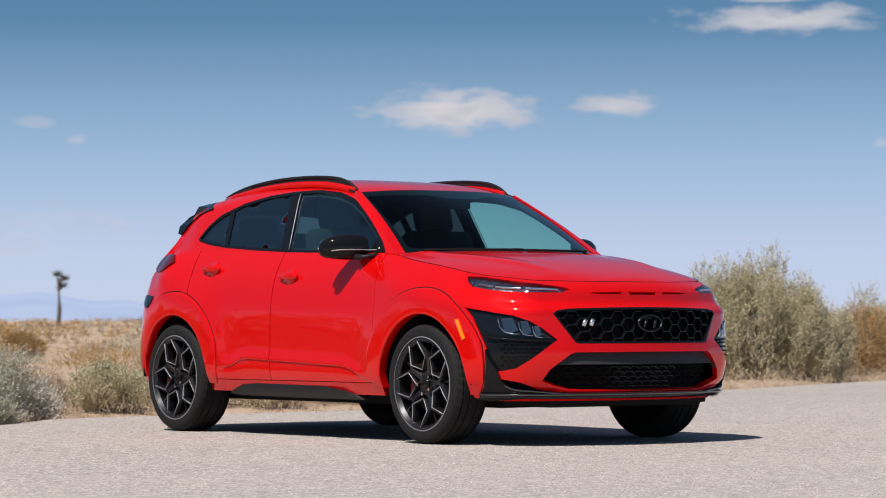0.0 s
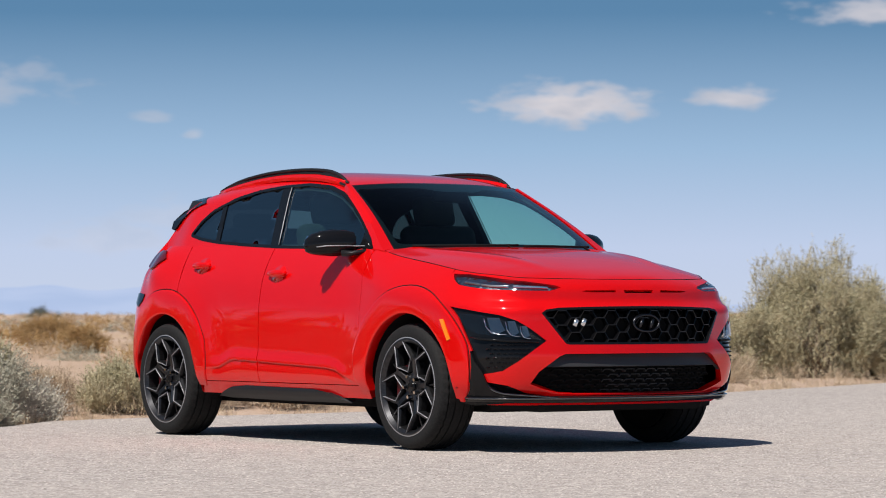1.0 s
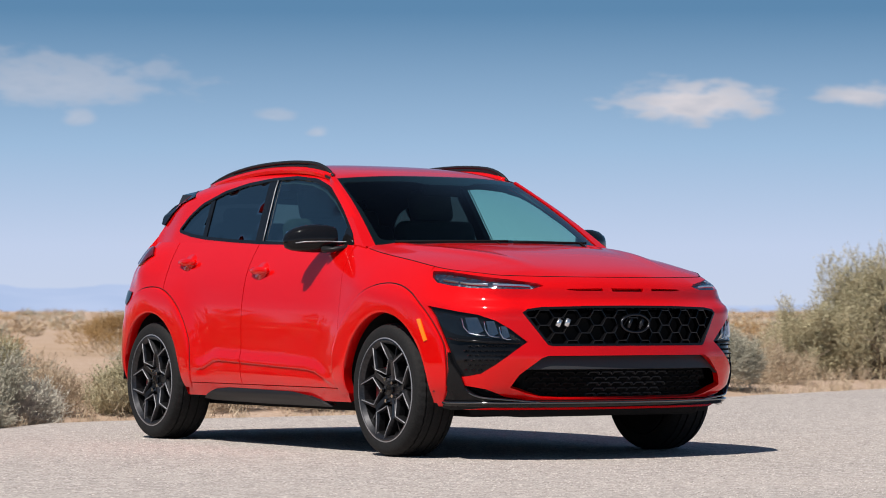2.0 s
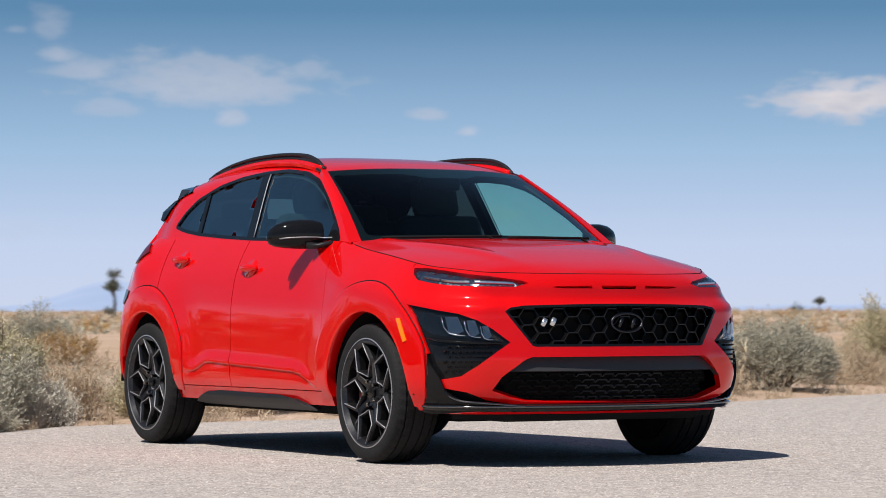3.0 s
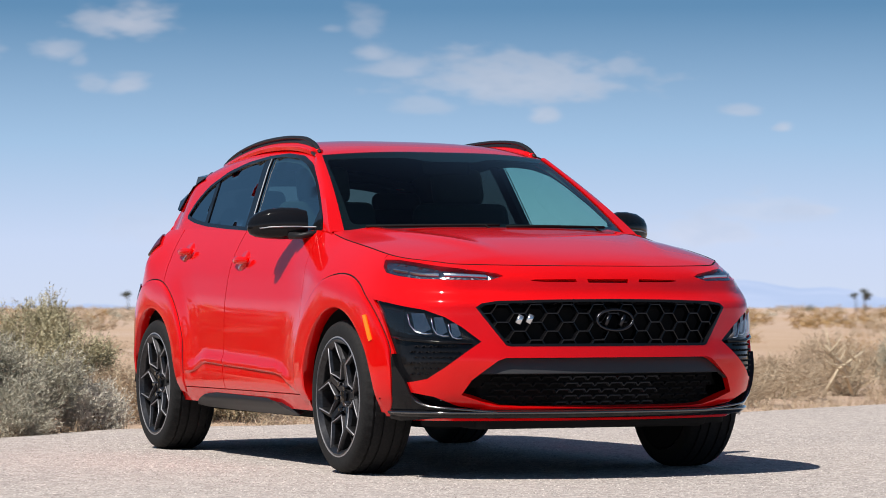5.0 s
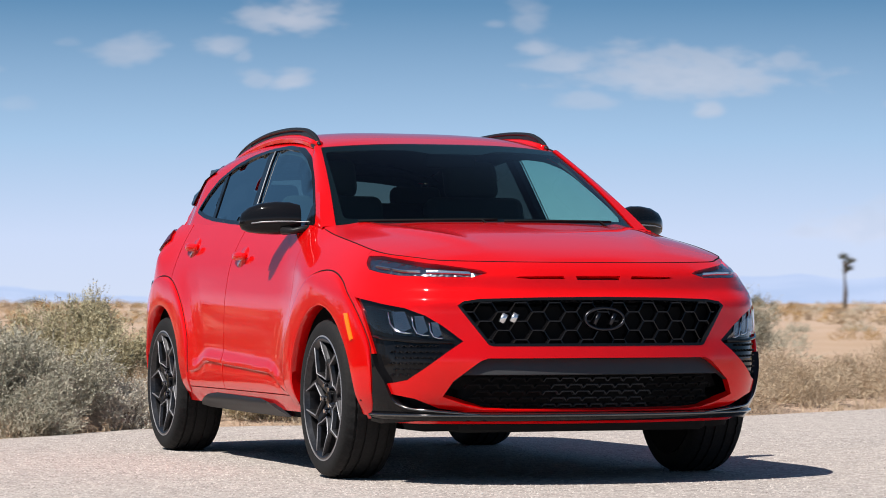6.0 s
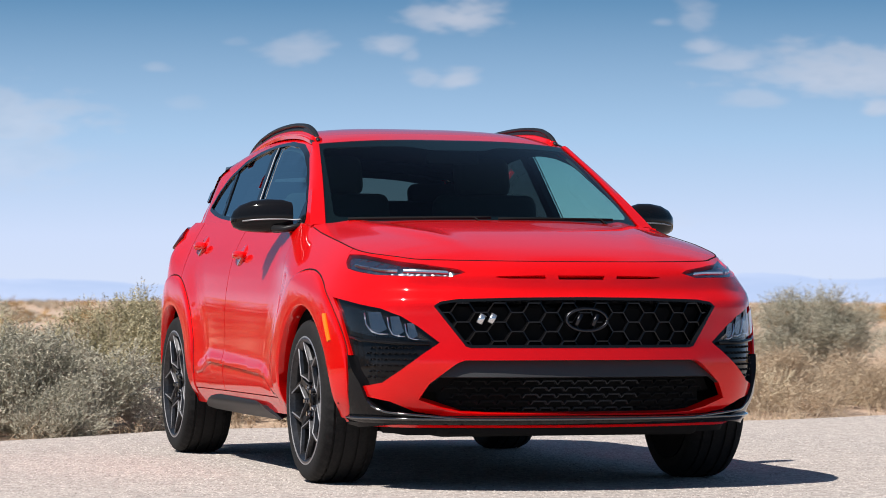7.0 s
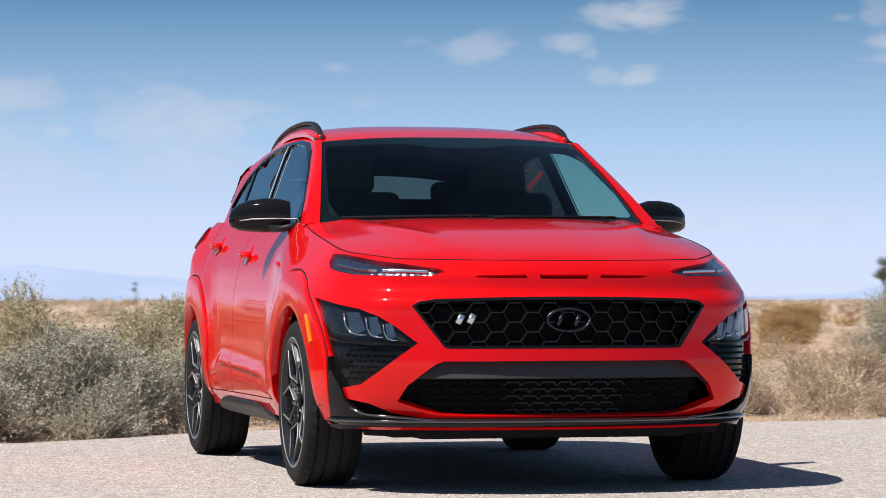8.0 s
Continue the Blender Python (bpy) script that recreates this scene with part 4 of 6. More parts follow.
    fin = loft([[(x, s * (roof_half(x) - 0.026 + dy), z) for x, z in ((-2.60, 1.45), (-2.45, 1.498), (-2.28, 1.525), (-2.25, 1.485), (-2.4, 1.465))] for dy in (-0.009, 0.009)])
    part("rail_foot", fin, BLACK_SATIN, rail, smooth=False)
    web = loft([[(x, s * (roof_half(x) - 0.027 + dy), z) for dy, z in ((-0.008, min(ROOF_EDGE(x) + 0.022, zr - 0.008)), (0.008, min(ROOF_EDGE(x) + 0.022, zr - 0.008)), (0.006, zr - 0.006), (-0.006, zr - 0.006))]
                for x, zr in ((x, float(np.interp(-x, -sm[:, 0], sm[:, 1]))) for x in np.linspace(-1.16, -2.54, 24))])
    part("rail_web", web, BLACK_SATIN, rail)
    seam = loft([[(x, s * (0.592 + dy - 0.03 * max(0, -1.08 - x)), ROOF_EDGE(x) + dz) for x, dz in ((-1.055, 0.012), (-1.15, 0.012), (-1.15, 0.0), (-1.055, 0.0))] for dy in (-0.012, 0.0)])
    part("roof_seam", seam, BLACK_SATIN, car, smooth=False)


def roof_and_screen():
    edge = [(x, roof_half(x)) for x in np.linspace(-1.075, -2.86, 24)]
    front = [(screen(u, 1).x - 0.004, screen(u, 1).y) for u in np.linspace(-0.97, 0.97, 17)]
    outer = front + edge + [(x, -y) for x, y in edge[::-1]]
    part("roof", patch(outer, roof, 0.04, 0.015), RED, car, "glossy red roof")
    part("headliner", patch(outer, roof, 0.08, 0.01, lift=-0.025), LINING, car, "dark roof lining")
    glassy = [(u, v) for u, v in [(-1, 0.0), (1, 0.0), (1, 1), (-1, 1)]]
    part("windscreen", patch(glassy, screen, 0.1, 0.0, lift=-0.002), SCREEN, car, "large tinted windscreen")
    hole = rounded([(-0.93, 0.07), (0.93, 0.07), (0.955, 0.93), (0.35, 0.90), (0.2, 0.84), (-0.2, 0.84), (-0.35, 0.90), (-0.955, 0.93)], 0.05)
    part("screen_edge", patch(glassy, screen, 0.06, 0.0, [hole], lift=-0.005), FRIT, car, "black printed windscreen border")
    for g in (-1, 1):
        rows = []
        for v in np.linspace(-0.03, 1.0, 18):
            a, e = screen(g * 0.975, v), screen(g, v)
            x, z = e.x - 0.035, e.z - 0.012
            out = Vector((x, g * (side_glass(x, z) + 0.0035), z))
            mid = Vector((e.x - 0.004, g * max(abs(e.y) + 0.014, abs(out.y) - 0.010), e.z + 0.004))
            rows.append([a + Vector((0.0, 0, 0.003)), e + Vector((0.003, 0, 0.008)), mid, out, out + Vector((-0.01, -g * 0.03, -0.02)), a + Vector((-0.01, 0, -0.02))])
        part("windscreen_pillar", harden(loft(rows), 50), RED, car, "glossy red windscreen pillar")
    seam = [Vector(belt(g * q, z_top(q))) + Vector((-0.003, 0, 0.0012)) for g, run in ((-1, np.linspace(q_of_x(-0.36), 0.0, 60)), (1, np.linspace(0.0, q_of_x(-0.36), 60)[1:])) for q in run]
    part("bonnet_seam", tube(seam, 0.0023, 6), UNDER, car, "dark gap round the bonnet")
    # bonnet
    front = [(belt(q, z_top(q))[0] - 0.004, belt(q, z_top(q))[1]) for q in np.linspace(0, q_of_x(-0.385), 44)]
    hood = [(x, y - 0.004) for x, y in front]
    hood = hood[1:] + [(-0.452, 0.742), (-0.418, 0.70), (-0.36, 0.60), (-0.29, 0.40), (-0.25, 0.2), (-0.235, 0.0)]
    outer = hood + [(x, -y) for x, y in hood[::-1][1:]] + [front[0]]
    part("hood", patch(outer, hood_surface, 0.022, 0.018, away=(0.2, 0, 0)), RED, car, "glossy red bonnet with two folds")
    for s in (-1, 1):
        corner = [(-0.392, 0.779), (-0.456, 0.744), (-0.50, 0.732), (-0.53, 0.775)]
        part("fender_top", patch([(x, s * y) for x, y in corner], lambda x, y: (x, y, 1.073 + RISE(x) + 0.10 * max(0.0, 0.775 - abs(y)) * smoothstep(-0.2, -0.4, x)), 0.03, 0.012, away=(-0.3, 0, 0)), RED, car)
    rows = []
    for y in np.linspace(-0.74, 0.74, 21):
        a = abs(y / 0.725)
        xb = -0.16 - 0.28 * a ** 2.2
        rows.append([(xb - 0.06, y, 1.065), (xb + 0.16, y, 1.045 - 0.06 * a ** 3), (xb + 0.16, y, 0.96), (xb - 0.06, y, 0.98)])
    part("cowl", loft(rows), BLACK_SATIN, car, "black plastic cowl panel")
    for y0, y1, k in ((-0.62, -0.05, 1), (-0.02, 0.55, 1)):
        bm = bmesh.new()
        pts = []
        for t in np.linspace(0, 1, 9):
            y = y0 + (y1 - y0) * t
            p = screen(y / 0.72, 0.012 + 0.012 * t)
            pts.append(p + Vector((0.006, 0, 0.012)))
        tube(pts, 0.005, 6, 1.4, bm)
        tube([pts[4], pts[7], pts[7] + Vector((0.05, 0.02, -0.03))], 0.006, 6, 1.0, bm)
        part("wiper", bm, UNDER, car, "black windscreen wiper")
    # tail: hatch, rear window, spoiler
    def hatch(u, v):
        a = abs(u)
        bot = Vector((-3.19 + 0.14 * a ** 2, u * 0.715, 1.085))
        top = Vector((-2.84 + 0.02 * a ** 2, u * 0.55, 1.445 - 0.065 * a ** 2.5))
        return bot.lerp(top, v)
    win = rounded([(-0.80, 0.25), (0.80, 0.25), (0.84, 0.90), (-0.84, 0.90)], 0.08)
    part("tailgate", patch([(-1, 0), (1, 0), (1, 1), (-1, 1)], hatch, 0.06, 0.03, [win]), RED, car)
    part("tailgate_lining", patch([(-1, 0), (1, 0), (1, 1), (-1, 1)], hatch, 0.08, 0.02, [win], lift=-0.032), LINING, car)
    part("rear_window", patch(win, hatch, 0.2, 0.0, lift=-0.01), REAR_PANE, car, "dark-tinted rear window")
    rows = []
    for y in np.linspace(-0.60, 0.60, 17):
        e = abs(y / 0.6)
        d = -0.055 * e ** 3
        rows.append([(-2.66, y, 1.462 + d), (-2.80, y, 1.468 + d), (-2.90 + 0.06 * e ** 2, y, 1.44 + d * 1.2), (-2.93 + 0.07 * e ** 2, y, 1.418 + d * 1.2), (-2.88 + 0.05 * e, y, 1.400 + d), (-2.72, y, 1.40 + d)])
    part("rear_spoiler", harden(loft(rows), 35), BLACK_GLOSS, car, "gloss black roof spoiler")
    for s in (-1, 1):
        edge = ((-2.56, 1.392), (-2.66, 1.432), (-2.76, 1.442), (-2.86, 1.405), (-2.925, 1.35), (-2.955, 1.29), (-2.945, 1.245), (-2.90, 1.235), (-2.82, 1.305), (-2.70, 1.358))
        fin = loft([[(x, s * (side_glass(x, z) + dy), z) for x, z in edge] for dy in (-0.03, 0.012)])
        part("spoiler_fin", harden(fin), BLACK_GLOSS, car, smooth=False)


def wheel(x, y, s):
    """One wheel; outward is s along y."""
    hub = new("wheel")
    hub.parent = car
    hub.matrix_basis = pose(x, y, 0.335, 0, 0, 0 if s > 0 else 180)
    # tyre: sidewalls bulge, shoulders rounded, tread grooves cut in rings
    half = 0.1175
    prof = [(0.252, half - 0.018), (0.262, half - 0.004), (0.285, half), (0.308, half - 0.003), (0.322, half - 0.013), (0.331, half - 0.03)]
    tread = []
    for c in (0.072, 0.028, -0.028, -0.072):
        tread += [(0.335, c + 0.006), (0.327, c + 0.0045), (0.327, c - 0.0045), (0.335, c - 0.006)]
    prof = prof + tread + [(r, -o) for r, o in prof[::-1]]
    bm = spin(prof, 132)
    for v in bm.verts:
        # cross cuts in the shoulders
        r = math.hypot(v.co.x, v.co.z)
        k = round(math.atan2(v.co.z, v.co.x) / (2 * math.pi) * 132)
        if r > 0.326 and abs(v.co.y) > 0.06 and k % 3 == 0:
            v.co.x, v.co.z = v.co.x * (r - 0.006) / r, v.co.z * (r - 0.006) / r
    part("tyre", bm, RUBBER, hub, "black low-profile tyre")
    part("rim", spin([(0.262, half - 0.006), (0.262, half - 0.014), (0.240, half - 0.03), (0.228, 0.0), (0.235, -half + 0.02), (0.25, -half + 0.01), (0.225, -half + 0.01), (0.218, 0.0), (0.232, half - 0.022), (0.250, half - 0.004)], 72), ALLOY, hub, "dark alloy rim")
    part("rim_lip", spin([(0.2635, half - 0.004), (0.2635, half - 0.010), (0.257, half - 0.012), (0.2575, half - 0.002)], 72), STEEL, hub, "bright machined rim edge")

    def spoke(points, w0, w1, name="spoke"):
        """A faceted arm between (radius, angle) points, dark with a machined face edge."""
        rows = []
        n = len(points)
        for i, (r, a, o) in enumerate(points):
            a = radians(a)
            p = Vector((r * math.cos(a), o, r * math.sin(a)))
            r2, a2, _ = points[min(i + 1, n - 1)]
            r1, a1, _ = points[max(i - 1, 0)]
            d = Vector((r2 * math.cos(radians(a2)) - r1 * math.cos(radians(a1)), 0, r2 * math.sin(radians(a2)) - r1 * math.sin(radians(a1)))).normalized()
            side = d.cross(Vector((0, 1, 0)))
            w = w0 + (w1 - w0) * i / (n - 1)
            rows.append([p + side * w * 0.62, p + side * w - Vector((0, 0.012, 0)), p + side * w - Vector((0, 0.045, 0)),
                         p - side * w - Vector((0, 0.045, 0)), p - side * w - Vector((0, 0.012, 0)), p - side * w * 0.62])
        return loft(rows)

    fo = half - 0.008
    polar = lambda r, a, o: Vector((r * math.cos(radians(a)), o, r * math.sin(radians(a))))
    for k in range(5):
        a = 68 + 72 * k
        j = a + 36
        # a forked arm at each joint, and a chevron between neighbouring joints
        part("spoke", spoke([(0.045, j, fo - 0.034), (0.095, j, fo - 0.024), (0.152, j, fo - 0.012)], 0.020, 0.020), ALLOY, hub, smooth=False)
        for sg in (-1, 1):
            part("spoke", spoke([(0.140, j + sg * 4, fo - 0.013), (0.160, j + sg * 8.5, fo - 0.010), (0.205, j + sg * 20, fo - 0.006), (0.254, j + sg * 26.5, fo - 0.004)], 0.014, 0.0095), ALLOY, hub, smooth=False)
            part("spoke", spoke([(0.155, a + sg * 28.5, fo - 0.012), (0.121, a + sg * 18, fo - 0.017), (0.086, a, fo - 0.024)], 0.0105, 0.0095), ALLOY, hub, smooth=False)
        part("web_spoke", spoke([(0.150, j, fo - 0.030), (0.20, j, fo - 0.032), (0.252, j, fo - 0.034)], 0.008, 0.005), ALLOY, hub, smooth=False)
        edge = bmesh.new()
        run = [(0.255, a + 9, -0.003), (0.207, a + 15, -0.005), (0.158, a + 27, -0.009), (0.121, a + 17, -0.016), (0.088, a, -0.022), (0.121, a - 17, -0.016), (0.158, a - 27, -0.009), (0.207, a - 15, -0.005), (0.255, a - 9, -0.003)]
        tube([polar(r - 0.006, b, fo + o) for r, b, o in run], 0.0029, 8, bm=edge)
        part("spoke_edge", edge, STEEL, hub, "machined silver spoke edge")
        nut = bmesh.new()
        bmesh.ops.create_cone(nut, cap_ends=True, segments=6, radius1=0.0125, radius2=0.010, depth=0.024,
                              matrix=Matrix.Translation(polar(0.057, a, fo - 0.019)) @ Matrix.Rotation(-math.pi / 2, 4, "X"))
        part("wheel_nut", nut, CHROME, hub, smooth=False)
    part("hub_plate", spin([(0.0005, fo - 0.030), (0.070, fo - 0.034), (0.078, fo - 0.045), (0.075, fo - 0.09), (0.0005, fo - 0.09)], 40), ALLOY, hub)
    part("hub_cap", spin([(0.0005, fo - 0.016), (0.026, fo - 0.018), (0.031, fo - 0.024), (0.031, fo - 0.034), (0.0005, fo - 0.034)], 32), BLACK_GLOSS, hub, "round black hub cap")
    part("brake_disc", spin([(0.0005, 0.03), (0.172, 0.03), (0.172, 0.005), (0.0005, 0.005)], 48), DISC, hub)
    # added dark disc over the wheel's back, in place of the shade inside
    part("wheel_back_cover", spin([(0.0005, -0.106), (0.253, -0.106), (0.253, -0.114), (0.0005, -0.114)], 40), UNDER, hub)
    cal = box((0.08, 0.05, 0.20), (0.145 * (-1 if s > 0 else 1), 0.035, 0.01), 0.015)
    part("brake_caliper", cal, CALIPER, hub, "red brake caliper")


def cabin():
    def seat(x, y, wide=0.50, name="seat"):
        st = part(name, box((0.50, wide, 0.16), (x, y, 0.62), 0.05, 3), CLOTH, car, "dark cloth seat")
        tilt = Matrix.Rotation(radians(-16), 4, "Y")
        part("backrest", box((0.13, wide, 0.64), (x - 0.30, y, 0.93), 0.05, 3, turn=tilt), CLOTH, st)
        if wide < 0.7:
            part("headrest", box((0.10, 0.27, 0.19), (x - 0.415, y, 1.325), 0.045, 3, turn=tilt), CLOTH, st)
            bm = bmesh.new()
            for dy in (-0.06, 0.06):
                tube([(x - 0.37, y + dy, 1.18), (x - 0.40, y + dy, 1.28)], 0.006, 6, bm=bm)
            part("headrest_post", bm, STEEL, st)
        return st
    seat(-1.18, 0.36)
    seat(-1.18, -0.36)
    st = seat(-2.05, 0.0, 1.20, "rear_seat")
    tilt = Matrix.Rotation(radians(-16), 4, "Y")
    for y in (-0.38, 0.38):
        part("headrest", box((0.09, 0.27, 0.13), (-2.44, y, 1.265), 0.04, 3, turn=tilt), CLOTH, st)
    rows = []
    for y in np.linspace(-0.70, 0.70, 15):
        hump = 0.035 * math.exp(-((y - 0.36) / 0.2) ** 2)
        xf = -0.24 - 0.28 * abs(y / 0.725) ** 2.2
        rows.append([(xf, y, 1.035), (min(xf - 0.02, -0.45), y, 1.060), (-0.62, y, 1.070 + hump), (-0.74, y, 1.03 + hump), (-0.78, y, 0.85), (xf, y, 0.80)])
    part("dashboard", loft(rows), LINING, car, "black dashboard")
    bm = bmesh.new()
    ring = []
    for k in range(33):
        a = 2 * math.pi * k / 32
        ring.append(Vector((-0.88 + 0.07 * math.sin(a), 0.36 + 0.17 * math.cos(a), 0.93 + 0.155 * math.sin(a))))
    tube(ring, 0.014, 8, bm=bm)
    part("steering_wheel", bm, LINING, car, "black steering wheel")
    part("inside_mirror", box((0.03, 0.24, 0.065), (-0.90, 0.0, 1.385), 0.012), UNDER, car)
    # dark tub, engine bay and floor pan behind the gaps
    bm = box((3.2, 1.16, 0.30), (-1.30, 0, 0.35), 0.03)
    box((1.36, 1.64, 0.34), (-1.30, 0, 0.43), 0.03, bm=bm)
    box((0.72, 1.16, 0.60), (0.16, 0, 0.58), 0.03, bm=bm)
    box((0.22, 1.10, 0.62), (0.58, 0, 0.52), 0.03, bm=bm)
    box((0.5, 1.2, 0.60), (-2.88, 0, 0.60), 0.03, bm=bm)
    part("underbody", bm, UNDER, car, "dark underbody and floor pan")
    bm = box((0.62, 1.30, 0.02), (-0.02, 0, 0.83))
    part("engine_cover", bm, UNDER, car)
    for s in (-1, 1):
        for x in (0.0, -2.6):
            rows = []
            for a in np.linspace(0, 180, 24):
                c, n = math.cos(radians(a)), math.sin(radians(a))
                rows.append([(x + 0.405 * c, s * 0.875, 0.335 + 0.405 * n), (x + 0.42 * c, s * 0.875, 0.335 + 0.42 * n), (x + 0.42 * c, s * 0.58, 0.335 + 0.42 * n), (x + 0.405 * c, s * 0.58, 0.335 + 0.405 * n)])
            part("arch_liner", loft(rows), UNDER, car)
        part("door_lining", box((1.95, 0.02, 0.52), (-1.5, s * 0.735, 0.78), 0.005), LINING, car)
    bm = bmesh.new()
    tube([(-3.2, 0.45, 0.27), (-3.0, 0.45, 0.27), (-2.4, 0.2, 0.26), (-0.6, 0.1, 0.24)], 0.03, 10, bm=bm)
    part("exhaust_pipe", bm, DISC, car)


front_end()
for side in (-1, 1):
    flank(side)
    cabin_side(side)
    for wx in (0.0, -2.6):
        wheel(wx, side * 0.790, side)
roof_and_screen()
cabin()
car.location = (0, Y0, 0)


# ---- ground ----
def asphalt():
    m = material("worn_asphalt", rough=0.92, Specular_IOR_Level=0.2)
    tree, bsdf = shader(m)
    at = tree.nodes.new("ShaderNodeTexCoord").outputs["Object"]
    chips = node(tree, "ShaderNodeTexVoronoi", Vector=at, Scale=55.0)
    fine = node(tree, "ShaderNodeTexNoise", Vector=at, Scale=210.0, Detail=3.0)
    mid = node(tree, "ShaderNodeTexNoise", Vector=at, Scale=11.0, Detail=4.0)
    big = node(tree, "ShaderNodeTexNoise", Vector=at, Scale=0.5, Detail=4.0)
    grey = ramp(tree, chips.outputs["Color"], [(0.15, A_DARK), (0.5, A_MID), (0.9, A_PALE)])
    grey = mix(tree, 0.3, grey, ramp(tree, fine.outputs[0], [(0.3, A_DARK), (0.7, A_PALE)]))
    lumps = node(tree, "ShaderNodeTexVoronoi", Vector=at, Scale=22.0)
    grey = mix(tree, 0.14, grey, ramp(tree, lumps.outputs["Color"], [(0.2, A_DARK), (0.8, A_PALE)]))
    grey = mix(tree, ramp(tree, mid.outputs[0], [(0.42, (0, 0, 0)), (0.62, (0.35, 0.35, 0.35))]), grey, A_DARK)
    grey = mix(tree, ramp(tree, big.outputs[0], [(0.35, (0, 0, 0)), (0.75, (0.3, 0.3, 0.3))]), grey, A_DUST)
    tree.links.new(grey, bsdf.inputs["Base Color"])
    bump = node(tree, "ShaderNodeBump", Strength=0.9, Distance=0.010, Height=chips.outputs["Distance"])
    bump2 = node(tree, "ShaderNodeBump", Strength=0.35, Distance=0.02, Height=mid.outputs[0], Normal=bump.outputs[0])
    tree.links.new(bump2.outputs[0], bsdf.inputs["Normal"])
    return m


A_DARK, A_MID, A_PALE, A_DUST = (0.22, 0.192, 0.178), (0.40, 0.355, 0.33), (0.62, 0.56, 0.52), (0.51, 0.44, 0.40)
ASPHALT = asphalt()


def sand():
    m = material("desert_sand", rough=0.97, Specular_IOR_Level=0.1)
    tree, bsdf = shader(m)
    at = tree.nodes.new("ShaderNodeTexCoord").outputs["Object"]
    fine = node(tree, "ShaderNodeTexNoise", Vector=at, Scale=14.0, Detail=6.0, Roughness=0.65)
    mid = node(tree, "ShaderNodeTexNoise", Vector=at, Scale=0.45, Detail=5.0)
    far = node(tree, "ShaderNodeTexNoise", Vector=at, Scale=0.03, Detail=5.0)
    col = ramp(tree, fine.outputs[0], [(0.3, (0.37, 0.265, 0.205)), (0.7, (0.60, 0.47, 0.388))])
    col = mix(tree, ramp(tree, mid.outputs[0], [(0.42, (0, 0, 0)), (0.6, (0.6, 0.6, 0.6))]), col, (0.38, 0.27, 0.19))
    col = mix(tree, ramp(tree, far.outputs[0], [(0.4, (0, 0, 0)), (0.62, (0.6, 0.6, 0.6))]), col, (0.42, 0.29, 0.19))
    tree.links.new(col, bsdf.inputs["Base Color"])
    bump = node(tree, "ShaderNodeBump", Strength=0.8, Distance=0.04, Height=fine.outputs[0])
    tree.links.new(bump.outputs[0], bsdf.inputs["Normal"])
    return m


SAND = sand()
EDGE = curve_through([(30, -60), (12, -30), (3, -14), (-1.6, -7), (-2.9, -4), (-3.75, -2.0), (-4.25, -1.2), (-4.75, -0.7), (-5.1, -0.3), (-5.3, 0.6), (-5.45, 2.4), (-5.65, 3.6), (-6.2, 4.6), (-7.05, 6.0), (-7.85, 7.5),
                      (-9.15, 10.2), (-10.8, 13.4), (-14.2, 20), (-20, 30), (-30, 50)], 12)


def edge_x(y):
    return float(np.interp(y, EDGE[:, 1], EDGE[:, 0]))


def ground_z(x, y):
    d = edge_x(y) - x
    if d < 0:
        return -0.06
    z = -0.05 + 0.07 * smoothstep(0.0, 1.2, d)
    z += 0.05 * (noise.noise(Vector((x * 0.35, y * 0.35, 2.0)))) * smoothstep(0.3, 2.0, d)
    return z + 0.30 * noise.noise(Vector((x * 0.02, y * 0.02, 5.0))) * smoothstep(15, 90, d) + float(np.interp(d, [3, 15, 95, 350, 3000], [0, 0.17, 0.42, 0.85, 3]))


def build_ground():
    ys = np.concatenate([np.linspace(-4600, -80, 14), np.linspace(-60, -8, 14), np.arange(-6, 26, 0.5), np.linspace(27, 90, 24), np.linspace(110, 4600, 20)])
    us = np.concatenate([[-60, -20, -0.35, -0.02], np.linspace(0.0, 3, 12), np.linspace(3.5, 30, 34), np.linspace(34, 160, 26), [220, 320, 480, 800, 1400, 2400, 4500]])
    rows = []
    for y in ys:
        rows.append([(edge_x(y) - u, y, ground_z(edge_x(y) - u, y)) for u in us])
    bm = loft(rows, ring=False)
    bm.normal_update()
    if sum(f.normal.z for f in bm.faces) < 0:
        for f in bm.faces:
            f.normal_flip()
    tagged(part("ground", bm, SAND), "pale sandy desert ground with dry scrub", "ground", kind="structure")
    rng = random.Random(11)
    rim = [(edge_x(y) + 0.05 * noise.noise(Vector((0, y * 2.1, 0))) + 0.025 * rng.uniform(-1, 1), y) for y in np.arange(-40, 45, 0.16)]
    bm = bmesh.new()
    top = [(bm.verts.new((x, y, 0.0)), bm.verts.new((x - 0.03, y, -0.05))) for x, y in rim]
    far = [bm.verts.new((60, y, 0.0)) for x, y in rim]
    for i in range(len(rim) - 1):
        bm.faces.new((top[i][0], far[i], far[i + 1], top[i + 1][0]))
        bm.faces.new((top[i][1], top[i][0], top[i + 1][0], top[i + 1][1]))
    tagged(part("road", bm, ASPHALT, smooth=False), "worn pale grey chip-sealed asphalt road", "road", kind="structure")


build_ground()


